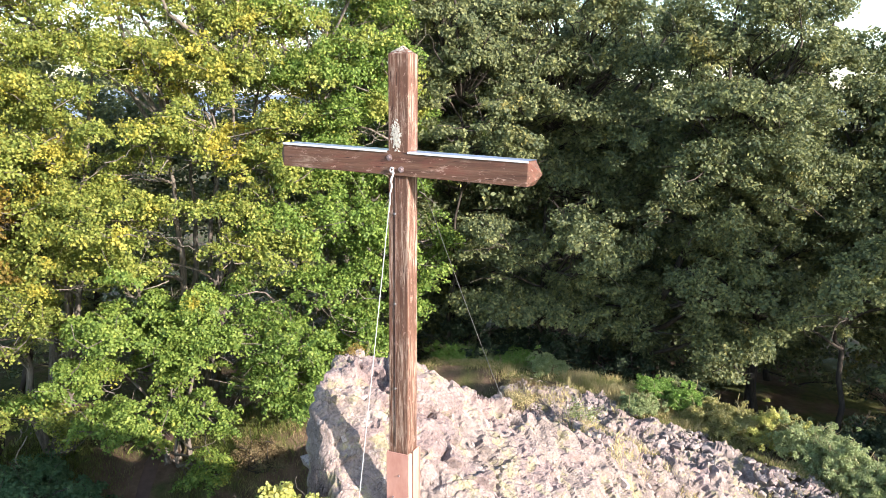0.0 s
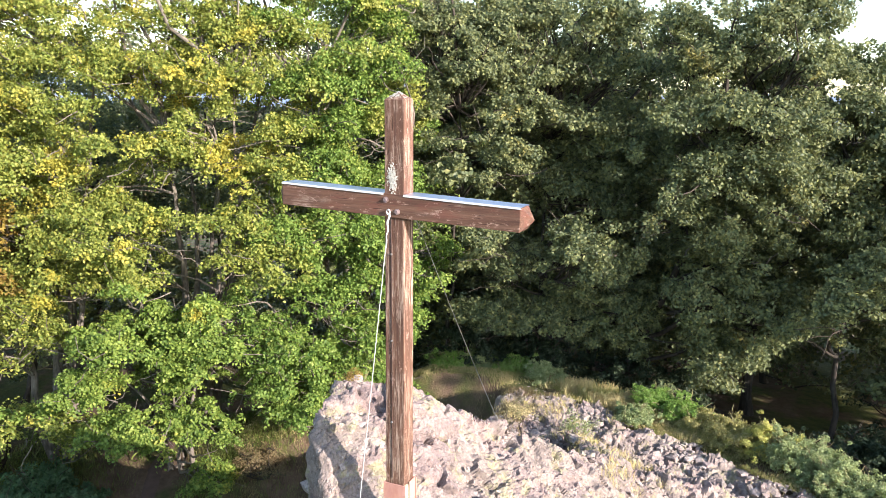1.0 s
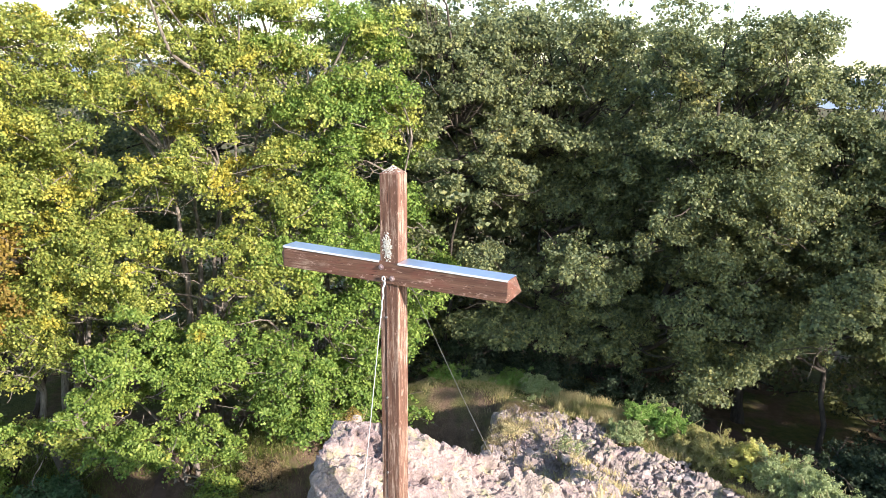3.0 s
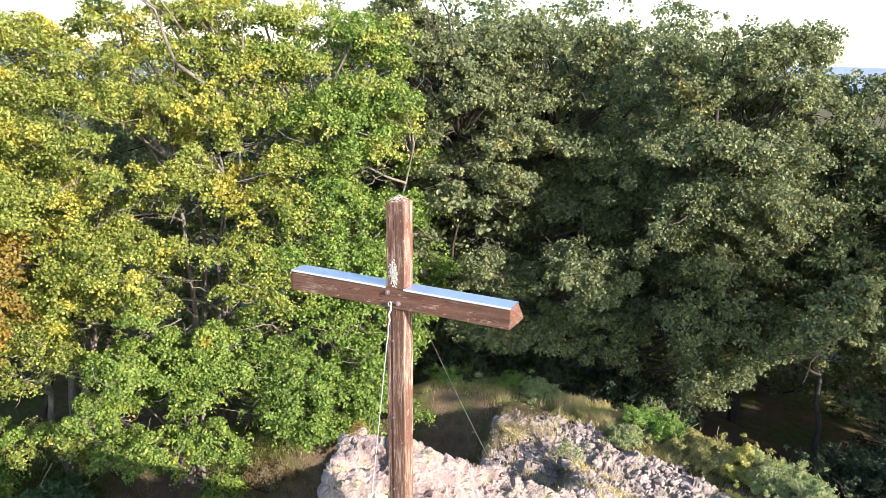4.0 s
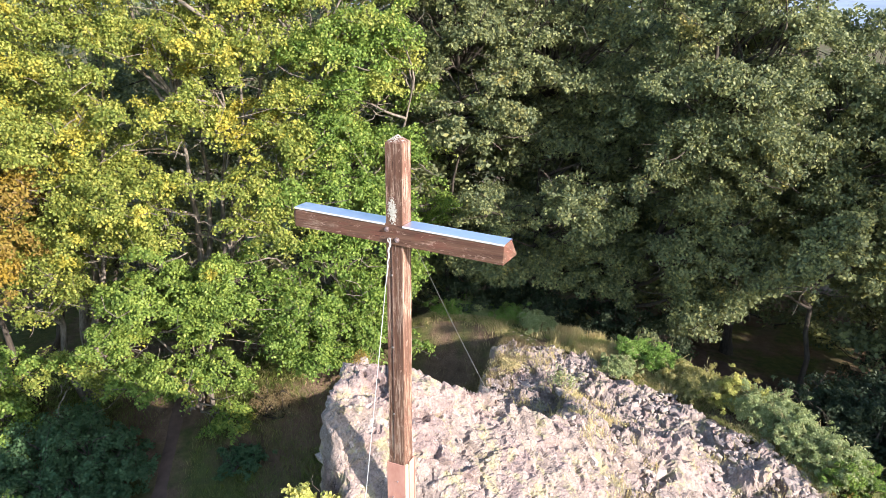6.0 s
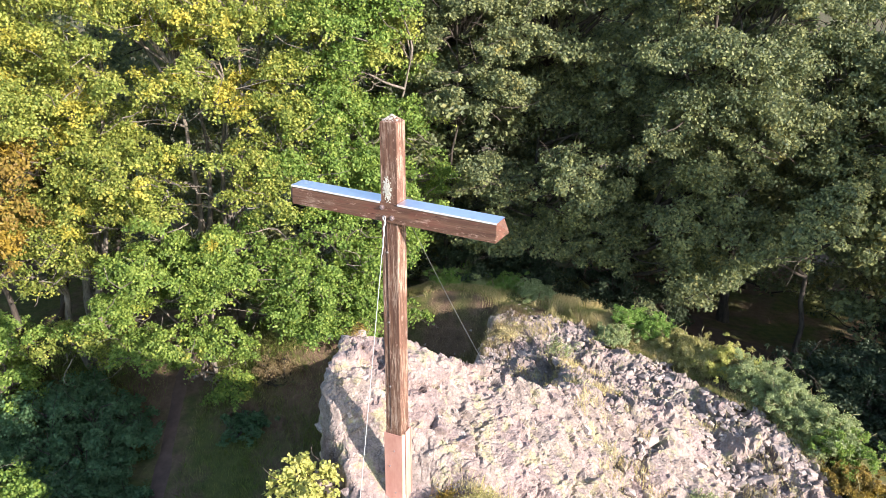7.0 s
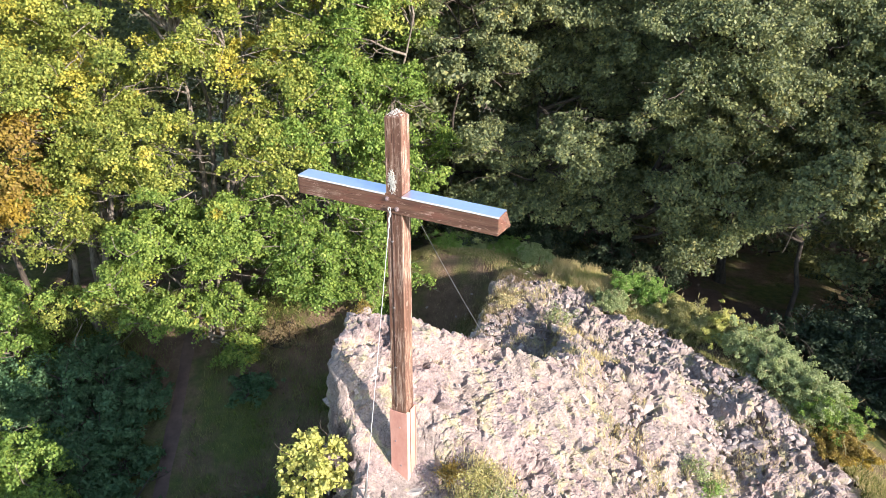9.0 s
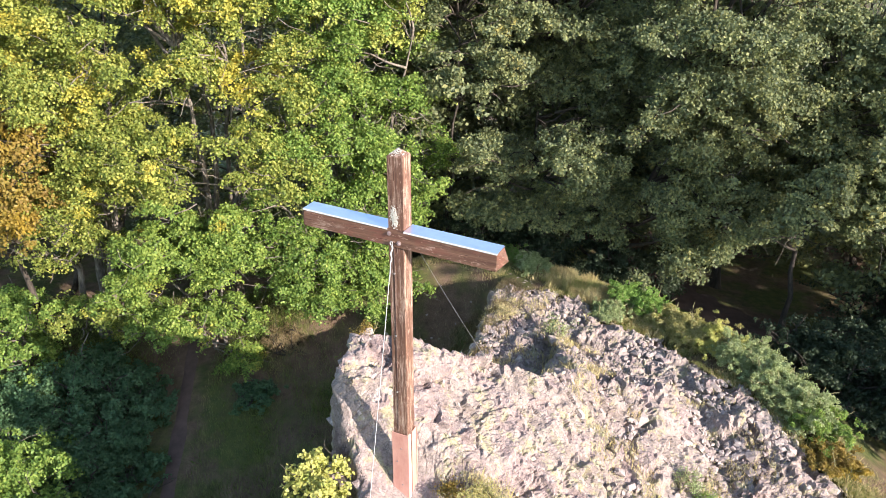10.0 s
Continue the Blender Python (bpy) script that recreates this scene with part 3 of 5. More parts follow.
def build_tree(name, x, y, stems, lobes, clumps, clump_size, count, leaf, leaf_mat, bark, label, category, seed, group="",
               flat=0.6, droop=0.0, girth=0.11, limbs=75, twigs=True, foot=None, oval=False, boughs=(), core=0.25, bare_twigs=2, hollows=()):
    """A tree with its foot at x, y; lobes are measured from its foot, boughs from the foot of the cross."""
    rng = np.random.default_rng(seed)
    z0 = float(surface_z(x, y)) - 0.08 if foot is None else foot
    root = thing(name, pose(x, y, z0), label, category, group)
    if boughs:
        own = [(p[0] - x, p[1] - y, p[2] - z0, p[3], p[4]) for p in boughs]
        cx, cy, cz = np.mean([p[:3] for p in own], axis=0)
        wide, tall = np.ptp([p[0] for p in own]) * 0.42, np.ptp([p[2] for p in own]) * 0.45
        lobes = [(cx, cy + 1.1, cz, wide, 0.9, tall)]
        back_cen, back_rad, back_face = crown_clumps(rng, lobes, int(clumps * core), clump_size)
        cen, rad, facing = bough_clumps(rng, own, int(clumps * 2.6), clump_size)
        cen, rad, facing = np.concatenate([cen, back_cen]), np.concatenate([rad, back_rad]), np.concatenate([facing, back_face])
        top = max(p[2] for p in own)
        mid = np.array((cx, cy + 0.7))
    else:
        own = []
        cen, rad, facing = crown_clumps(rng, lobes, clumps, clump_size)
        top = max(l[2] + l[5] * 0.6 for l in lobes)
        mid = np.average([l[:2] for l in lobes], axis=0)
    for hx, hz, wide, tall in hollows:
        clear = ((cen[:, 0] + x - hx) / (wide + 0.12)) ** 2 + ((cen[:, 2] + z0 - hz) / (tall + 0.12)) ** 2 > 1
        cen, rad, facing = cen[clear], rad[clear], facing[clear]
    cen[:, 2] = np.maximum(cen[:, 2], 0.25)
    tips, pieces = [], []
    for s in range(stems):
        a = 2 * np.pi * (s + rng.random()) / stems
        base = np.array([0.16 * np.cos(a), 0.16 * np.sin(a), 0]) * (stems > 1)
        spread = 0.0 if stems == 1 else 0.27
        head = np.array([mid[0] + spread * top * 0.45 * np.cos(a), mid[1] + 0.05 * top + spread * top * 0.45 * np.sin(a), top * (0.62 + 0.2 * rng.random())])
        n = 11
        t = np.linspace(0, 1, n)[:, None]
        pts = base * (1 - t) + head * t + np.cumsum(rng.normal(size=(n, 3)) * 0.07, 0) * (t > 0.05)
        rr = girth * (1 - 0.82 * t[:, 0]) * (0.75 + 0.5 * rng.random())
        rr[0] *= 1.5
        pieces.append(tube(pts, rr, 9))
        tips.append(pts)
    v, f = join(pieces)
    part("trunk", raw_mesh("trunk", v, f, bark, True), None, root)
    spine = np.concatenate(tips)
    pieces = []
    for p in own:
        c = np.array((p[0], p[1] + 0.1, p[2] - 0.35 * p[4]))
        high = (spine[:, 2] < c[2] - 0.1) & (spine[:, 2] > 0.45 * c[2])
        low = spine[high] if high.any() else spine[:1]
        a = low[np.argmin(np.linalg.norm(low - c, axis=1) + 0.8 * rng.random(len(low)))]
        pieces.append(limb(rng, a, c, 0.25 * girth + 0.012 * np.linalg.norm(c - a), 0.014, 0.16, 9, 0.10))
        for _ in range(5):
            tip = c + rng.normal(size=3) * (0.6 * p[3], 0.5 * p[3], 0.5 * p[4])
            pieces.append(limb(rng, a + (c - a) * rng.uniform(0.55, 0.95), tip, 0.014, 0.005, 0.14, 6))
        for _ in range(int(bare_twigs)):
            start = c + rng.normal(size=3) * (0.5 * p[3], 0.1, 0.3 * p[4]) - (0, 0.45 * p[3], 0)
            reach = rng.normal(size=3) * (0.55, 0.25, 0.28)
            pieces.append(limb(rng, start, start + reach + (0, -0.2 * p[3], 0.15), 0.016, 0.006, 0.2, 6))
    for c in cen[rng.permutation(len(cen))[:limbs]]:
        low = spine[spine[:, 2] < c[2] + 0.2]
        if len(low) == 0:
            low = spine[:1]
        dd = np.linalg.norm(low - c, axis=1) + 0.6 * np.maximum(0, low[:, 2] - c[2] + 0.5)
        a = low[np.argmin(dd + 0.4 * rng.random(len(dd)))]
        length = np.linalg.norm(c - a)
        pieces.append(limb(rng, a, c, 0.016 + 0.012 * length, 0.008, 0.13, 7, 0.06))
        if twigs:
            for _ in range(3):
                pieces.append(limb(rng, a + (c - a) * rng.uniform(0.5, 0.9), c + rng.normal(size=3) * clump_size * 0.8, 0.009, 0.004, 0.1, 4))
    v, f = join(pieces)
    tagged(part("branchwork", raw_mesh("branchwork", v, f, bark, True), None, root), kind="stuff")
    v, f = leaves(cen, rad, count, leaf, rng, flat, droop, 0.15 if oval else 0.5, facing, oval)
    part("crown", raw_mesh("crown", v, f, leaf_mat), None, root)
    return root


HB = "hornbeam tree with yellowing green leaves and several pale stems"
OK = "oak tree with dense dull green leaves"
LEFT_TREES = "yellowing trees beyond the valley"
RIGHT_TREES = "oaks at the edge of the wood"
H_LOBES = [(0, 0.9, 6.8, 2.9, 1.4, 4.6), (-1.2, -1.0, 2.8, 2.0, 1.2, 0.35), (1.3, -1.2, 4.3, 1.9, 1.1, 0.35), (-0.9, -1.5, 5.9, 2.2, 1.0, 0.32), (1.4, -0.9, 7.4, 1.8, 1.0, 0.35), (-0.9, -0.9, 8.9, 2.3, 1.1, 0.4), (0.6, -0.4, 10.9, 2.4, 1.4, 0.6)]
LEFT_HOLLOWS = [(-6.2, 2.5, 0.33, 0.3), (-5.0, 2.6, 0.6, 0.43), (-5.1, 1.1, 0.63, 0.63), (-3.2, -0.3, 0.54, 0.32), (-6.4, 4.0, 0.84, 0.28), (-4.0, 4.0, 0.41, 0.27), (-8.2, -1.7, 0.47, 0.62), (-5.2, 0.3, 0.34, 0.41)]
RIGHT_HOLLOWS = [(0.9, 4.0, 0.58, 0.27), (0.5, 1.9, 0.64, 0.5), (5.7, 1.3, 0.42, 0.68), (7.6, 5.2, 0.6, 0.34)]
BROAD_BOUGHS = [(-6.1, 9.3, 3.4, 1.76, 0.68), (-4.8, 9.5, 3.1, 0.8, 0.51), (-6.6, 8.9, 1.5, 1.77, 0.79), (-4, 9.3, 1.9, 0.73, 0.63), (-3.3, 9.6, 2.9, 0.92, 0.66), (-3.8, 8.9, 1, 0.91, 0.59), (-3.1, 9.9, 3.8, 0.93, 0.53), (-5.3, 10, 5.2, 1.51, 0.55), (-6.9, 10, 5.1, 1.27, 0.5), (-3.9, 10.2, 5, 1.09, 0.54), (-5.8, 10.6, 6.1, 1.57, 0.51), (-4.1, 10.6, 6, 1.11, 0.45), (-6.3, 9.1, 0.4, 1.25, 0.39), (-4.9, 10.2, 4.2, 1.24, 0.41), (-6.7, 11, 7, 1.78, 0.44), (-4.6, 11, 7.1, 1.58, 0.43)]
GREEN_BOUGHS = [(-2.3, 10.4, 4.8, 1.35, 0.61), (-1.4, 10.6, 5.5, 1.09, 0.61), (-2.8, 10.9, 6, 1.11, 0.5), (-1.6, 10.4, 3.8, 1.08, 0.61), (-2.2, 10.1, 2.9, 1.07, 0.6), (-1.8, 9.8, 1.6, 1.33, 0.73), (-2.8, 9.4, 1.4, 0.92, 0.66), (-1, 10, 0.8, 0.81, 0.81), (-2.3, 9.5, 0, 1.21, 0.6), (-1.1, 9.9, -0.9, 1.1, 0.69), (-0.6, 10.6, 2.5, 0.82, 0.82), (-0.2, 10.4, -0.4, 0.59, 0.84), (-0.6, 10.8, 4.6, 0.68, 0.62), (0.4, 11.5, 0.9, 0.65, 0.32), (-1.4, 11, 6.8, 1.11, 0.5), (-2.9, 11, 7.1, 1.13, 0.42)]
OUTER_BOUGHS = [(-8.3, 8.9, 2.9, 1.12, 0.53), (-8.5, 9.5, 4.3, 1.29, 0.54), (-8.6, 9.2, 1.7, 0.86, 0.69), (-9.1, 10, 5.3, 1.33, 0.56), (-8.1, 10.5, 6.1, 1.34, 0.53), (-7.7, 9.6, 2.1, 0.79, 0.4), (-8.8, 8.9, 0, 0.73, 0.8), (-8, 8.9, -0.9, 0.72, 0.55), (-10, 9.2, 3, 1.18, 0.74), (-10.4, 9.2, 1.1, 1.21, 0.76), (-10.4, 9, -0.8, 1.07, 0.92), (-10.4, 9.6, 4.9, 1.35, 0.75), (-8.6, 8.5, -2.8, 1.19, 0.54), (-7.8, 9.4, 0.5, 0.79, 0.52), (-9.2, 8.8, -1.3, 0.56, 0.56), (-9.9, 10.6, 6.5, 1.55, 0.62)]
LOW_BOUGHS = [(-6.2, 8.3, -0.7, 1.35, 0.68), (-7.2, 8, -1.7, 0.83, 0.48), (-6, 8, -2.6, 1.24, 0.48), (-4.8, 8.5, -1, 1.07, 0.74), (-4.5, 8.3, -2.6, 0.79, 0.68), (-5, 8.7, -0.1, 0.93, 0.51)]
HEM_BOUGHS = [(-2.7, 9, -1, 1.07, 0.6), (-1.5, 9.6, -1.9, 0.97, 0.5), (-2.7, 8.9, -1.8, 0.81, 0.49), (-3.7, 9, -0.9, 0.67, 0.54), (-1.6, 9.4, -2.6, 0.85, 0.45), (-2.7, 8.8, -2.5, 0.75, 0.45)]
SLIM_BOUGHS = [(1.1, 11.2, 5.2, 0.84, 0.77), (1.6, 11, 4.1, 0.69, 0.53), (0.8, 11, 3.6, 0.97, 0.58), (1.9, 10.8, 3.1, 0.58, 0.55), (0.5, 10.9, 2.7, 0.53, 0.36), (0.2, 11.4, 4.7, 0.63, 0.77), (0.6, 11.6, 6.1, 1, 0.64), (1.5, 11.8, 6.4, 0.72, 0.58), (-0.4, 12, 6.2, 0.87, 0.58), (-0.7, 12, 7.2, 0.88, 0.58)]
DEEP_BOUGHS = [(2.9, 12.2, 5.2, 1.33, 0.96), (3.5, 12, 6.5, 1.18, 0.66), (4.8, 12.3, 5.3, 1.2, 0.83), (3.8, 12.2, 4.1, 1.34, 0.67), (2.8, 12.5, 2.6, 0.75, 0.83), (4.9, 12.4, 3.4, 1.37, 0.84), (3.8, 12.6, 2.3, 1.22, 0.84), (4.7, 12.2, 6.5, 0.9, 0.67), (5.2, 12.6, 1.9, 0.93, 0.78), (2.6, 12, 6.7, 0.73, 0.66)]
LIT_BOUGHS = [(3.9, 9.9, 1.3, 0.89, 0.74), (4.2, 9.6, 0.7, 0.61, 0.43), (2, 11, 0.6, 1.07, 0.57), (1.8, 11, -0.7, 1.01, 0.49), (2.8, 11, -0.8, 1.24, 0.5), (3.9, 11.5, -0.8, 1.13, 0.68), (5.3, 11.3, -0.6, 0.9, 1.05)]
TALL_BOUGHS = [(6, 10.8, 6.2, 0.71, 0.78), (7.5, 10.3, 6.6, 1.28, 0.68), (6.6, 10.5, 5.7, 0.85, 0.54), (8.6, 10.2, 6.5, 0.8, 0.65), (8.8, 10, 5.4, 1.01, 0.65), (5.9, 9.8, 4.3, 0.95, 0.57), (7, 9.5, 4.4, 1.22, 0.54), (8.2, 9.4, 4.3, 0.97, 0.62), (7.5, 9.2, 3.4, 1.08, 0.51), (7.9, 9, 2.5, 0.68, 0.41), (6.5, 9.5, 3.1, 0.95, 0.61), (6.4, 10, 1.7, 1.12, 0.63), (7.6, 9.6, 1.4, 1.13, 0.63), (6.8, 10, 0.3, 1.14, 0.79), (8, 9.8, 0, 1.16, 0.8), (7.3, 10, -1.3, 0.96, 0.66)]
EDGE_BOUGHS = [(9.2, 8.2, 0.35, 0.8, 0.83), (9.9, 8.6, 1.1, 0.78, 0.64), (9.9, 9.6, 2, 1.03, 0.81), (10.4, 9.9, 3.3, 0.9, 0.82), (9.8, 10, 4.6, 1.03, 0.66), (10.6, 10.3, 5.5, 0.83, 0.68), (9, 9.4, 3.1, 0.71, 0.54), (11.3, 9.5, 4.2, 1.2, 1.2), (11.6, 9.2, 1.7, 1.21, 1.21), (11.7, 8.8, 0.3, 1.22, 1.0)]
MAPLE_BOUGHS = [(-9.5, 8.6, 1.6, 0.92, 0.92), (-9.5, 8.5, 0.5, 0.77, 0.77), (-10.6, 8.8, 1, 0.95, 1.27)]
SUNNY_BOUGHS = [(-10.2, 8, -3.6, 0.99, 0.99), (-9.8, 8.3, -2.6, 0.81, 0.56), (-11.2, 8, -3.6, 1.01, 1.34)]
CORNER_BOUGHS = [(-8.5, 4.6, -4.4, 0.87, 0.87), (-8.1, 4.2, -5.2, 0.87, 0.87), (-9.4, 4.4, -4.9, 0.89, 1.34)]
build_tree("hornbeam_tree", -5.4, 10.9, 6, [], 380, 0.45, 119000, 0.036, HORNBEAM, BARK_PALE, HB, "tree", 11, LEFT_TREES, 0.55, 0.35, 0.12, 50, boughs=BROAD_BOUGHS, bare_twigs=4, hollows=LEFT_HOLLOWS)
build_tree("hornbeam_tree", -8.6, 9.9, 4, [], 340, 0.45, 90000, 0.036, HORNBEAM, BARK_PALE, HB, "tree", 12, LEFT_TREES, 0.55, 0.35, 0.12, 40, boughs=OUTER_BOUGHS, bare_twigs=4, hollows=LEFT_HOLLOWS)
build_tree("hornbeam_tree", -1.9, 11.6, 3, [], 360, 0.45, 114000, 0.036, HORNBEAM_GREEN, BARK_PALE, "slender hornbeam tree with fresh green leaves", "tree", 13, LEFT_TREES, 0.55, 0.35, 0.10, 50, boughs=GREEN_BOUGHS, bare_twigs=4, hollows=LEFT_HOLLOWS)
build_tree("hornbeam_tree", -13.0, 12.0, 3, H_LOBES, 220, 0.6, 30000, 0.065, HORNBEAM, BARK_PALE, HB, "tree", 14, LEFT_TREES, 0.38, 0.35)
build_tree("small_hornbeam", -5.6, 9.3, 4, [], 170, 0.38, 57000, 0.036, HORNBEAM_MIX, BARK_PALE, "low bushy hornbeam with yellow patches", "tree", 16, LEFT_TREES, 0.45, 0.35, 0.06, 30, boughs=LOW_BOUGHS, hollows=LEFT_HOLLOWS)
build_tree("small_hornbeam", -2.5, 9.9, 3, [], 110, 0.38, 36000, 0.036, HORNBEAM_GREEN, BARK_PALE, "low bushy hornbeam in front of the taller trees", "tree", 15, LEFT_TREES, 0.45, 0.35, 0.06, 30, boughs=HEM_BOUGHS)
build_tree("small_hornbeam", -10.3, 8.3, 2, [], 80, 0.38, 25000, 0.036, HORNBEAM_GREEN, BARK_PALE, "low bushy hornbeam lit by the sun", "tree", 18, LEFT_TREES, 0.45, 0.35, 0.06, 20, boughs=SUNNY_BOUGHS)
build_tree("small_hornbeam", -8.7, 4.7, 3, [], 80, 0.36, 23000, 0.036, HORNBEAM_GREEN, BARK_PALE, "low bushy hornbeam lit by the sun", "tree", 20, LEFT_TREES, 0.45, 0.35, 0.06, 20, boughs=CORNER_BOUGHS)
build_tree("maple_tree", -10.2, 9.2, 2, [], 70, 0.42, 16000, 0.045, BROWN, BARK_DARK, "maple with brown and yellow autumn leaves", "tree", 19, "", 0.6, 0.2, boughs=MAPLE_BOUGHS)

O_LOBES = [(0, 0, 5.6, 2.3, 2.0, 3.6), (-0.9, -1.2, 7.4, 1.6, 1.3, 1.4), (1.1, -1.2, 5.0, 1.6, 1.2, 1.6), (-0.8, -1.0, 3.0, 1.6, 1.1, 1.6)]
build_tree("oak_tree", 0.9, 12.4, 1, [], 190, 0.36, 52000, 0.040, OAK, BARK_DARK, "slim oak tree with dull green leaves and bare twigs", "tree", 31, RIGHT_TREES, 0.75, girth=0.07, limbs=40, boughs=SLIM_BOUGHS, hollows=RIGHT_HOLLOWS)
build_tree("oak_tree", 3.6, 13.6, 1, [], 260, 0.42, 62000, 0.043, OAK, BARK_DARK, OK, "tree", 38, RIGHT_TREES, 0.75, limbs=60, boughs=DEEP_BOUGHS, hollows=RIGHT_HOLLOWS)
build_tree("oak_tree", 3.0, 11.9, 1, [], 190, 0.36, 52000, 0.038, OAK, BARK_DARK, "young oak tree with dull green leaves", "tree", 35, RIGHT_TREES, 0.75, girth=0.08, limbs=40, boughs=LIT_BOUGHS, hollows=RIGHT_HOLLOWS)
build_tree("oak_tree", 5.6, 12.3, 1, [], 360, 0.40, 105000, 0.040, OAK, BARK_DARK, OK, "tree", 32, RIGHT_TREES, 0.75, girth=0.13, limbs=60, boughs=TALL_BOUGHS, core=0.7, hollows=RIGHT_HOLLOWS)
build_tree("oak_tree", 10.3, 10.0, 1, [], 300, 0.40, 85000, 0.040, OAK, BARK_DARK, OK, "tree", 33, RIGHT_TREES, 0.75, girth=0.11, limbs=50, boughs=EDGE_BOUGHS, core=0.3)
build_tree("oak_tree", 9.4, 13.0, 1, O_LOBES + [(-0.2, -0.4, 8.9, 1.8, 1.4, 1.2)], 220, 0.5, 36000, 0.065, OAK, BARK_DARK, OK, "tree", 34, RIGHT_TREES, 0.75, girth=0.13, limbs=30)
build_tree("oak_tree", 13.4, 10.8, 1, O_LOBES, 200, 0.6, 32000, 0.07, OAK, BARK_DARK, OK, "tree", 36, RIGHT_TREES, 0.75, limbs=30)
back = build_tree("oak_tree", 3.0, 17.0, 1, [(0, 0, 6.6, 3.2, 2.4, 5.6), (0, -0.5, 2.5, 2.6, 1.6, 2.2), (0, 0, 11.0, 2.2, 1.8, 1.6)], 240, 0.65, 26000, 0.07, OAK, BARK_DARK, "oak tree deeper in the wood", "tree", 37, "oaks in the wood", 0.75, limbs=20, twigs=False)
# trees out of view, added only to cast shade on oaks and wood floor
build_tree("shade_tree", 14.5, 1.95, 1, [(0, 0, 8.65, 1.5, 1.5, 0.95)], 240, 0.5, 40000, 0.06, OAK, BARK_DARK, "unseen tall tree added to shade the low oak boughs", "tree", 39, "", 0.75, limbs=20, foot=-4.2)
build_tree("shade_tree", 13.6, 4.1, 3, [(0, 0, 2.1, 1.3, 1.2, 1.9)], 160, 0.45, 24000, 0.06, OAK, BARK_DARK, "unseen low tree added to shade the undergrowth", "tree", 43, "", 0.75, limbs=20)
build_tree("shade_tree", 15.8, 6.2, 4, [(0, 0, 3.2, 1.7, 1.5, 2.4)], 170, 0.5, 26000, 0.06, OAK, BARK_DARK, "unseen tree added to shade the floor of the wood", "tree", 44, "", 0.75, limbs=20)
build_tree("shade_tree", 19.2, 7.8, 4, [(0, 0, 4.2, 2.4, 2.2, 3.6)], 190, 0.55, 34000, 0.07, OAK, BARK_DARK, "unseen tree added to shade the floor of the wood", "tree", 40, "", 0.75, limbs=30)
k = 0
for bx, by in ((1.3, 15.3), (-0.6, 15.8), (5.6, 16.4), (-19, 16), (-15, 18), (-11, 16.5), (-6.8, 16.5), (-2, 17), (7.5, 17), (0.2, 21), (5.5, 21.5), (-5, 21.5), (-11, 22), (-17, 23)):
    k += 1
    size = 0.87 if bx < -3 else 0.94
    copy_thing(back, pose(bx, by, float(ground_z(bx, by)) - 0.1, 0, 0, 47 * k) @ Matrix.Diagonal((1, 1, size, 1)))
low = build_tree("oak_tree", 11.2, 16.0, 1, [(0, 0, 5.2, 3.0, 2.4, 4.0), (0, -0.5, 2.5, 2.6, 1.6, 2.2)], 220, 0.65, 24000, 0.07, OAK, BARK_DARK, "oak tree deeper in the wood", "tree", 41, "oaks in the wood", 0.75, limbs=20, twigs=False)
for bx, by in ((15.2, 15.6), (19.2, 14.0), (9.2, 19.6), (13.6, 19.2), (18.4, 18.4), (23.0, 17.0)):
    k += 1
    copy_thing(low, pose(bx, by, float(ground_z(bx, by)) - 0.1, 0, 0, 47 * k))

# ---- shrubs ----
RIM = "shrubs along the rim of the hill"


def shrub(name, x, y, height, width, leaf, mat, label, seed, group="", count=9000, clumps=34, foot=None, oval=False, bark=BARK_DARK, stems=24):
    return build_tree(name, x, y, 5, [(0, 0, height * 0.55, width, width, height * 0.5)], clumps, 0.32 * max(width, 0.4), count, leaf, mat, bark, label, "shrub", seed, group, 0.8, 0.1, 0.018 if bark is BARK_DARK else 0.006, stems, True, foot, oval)


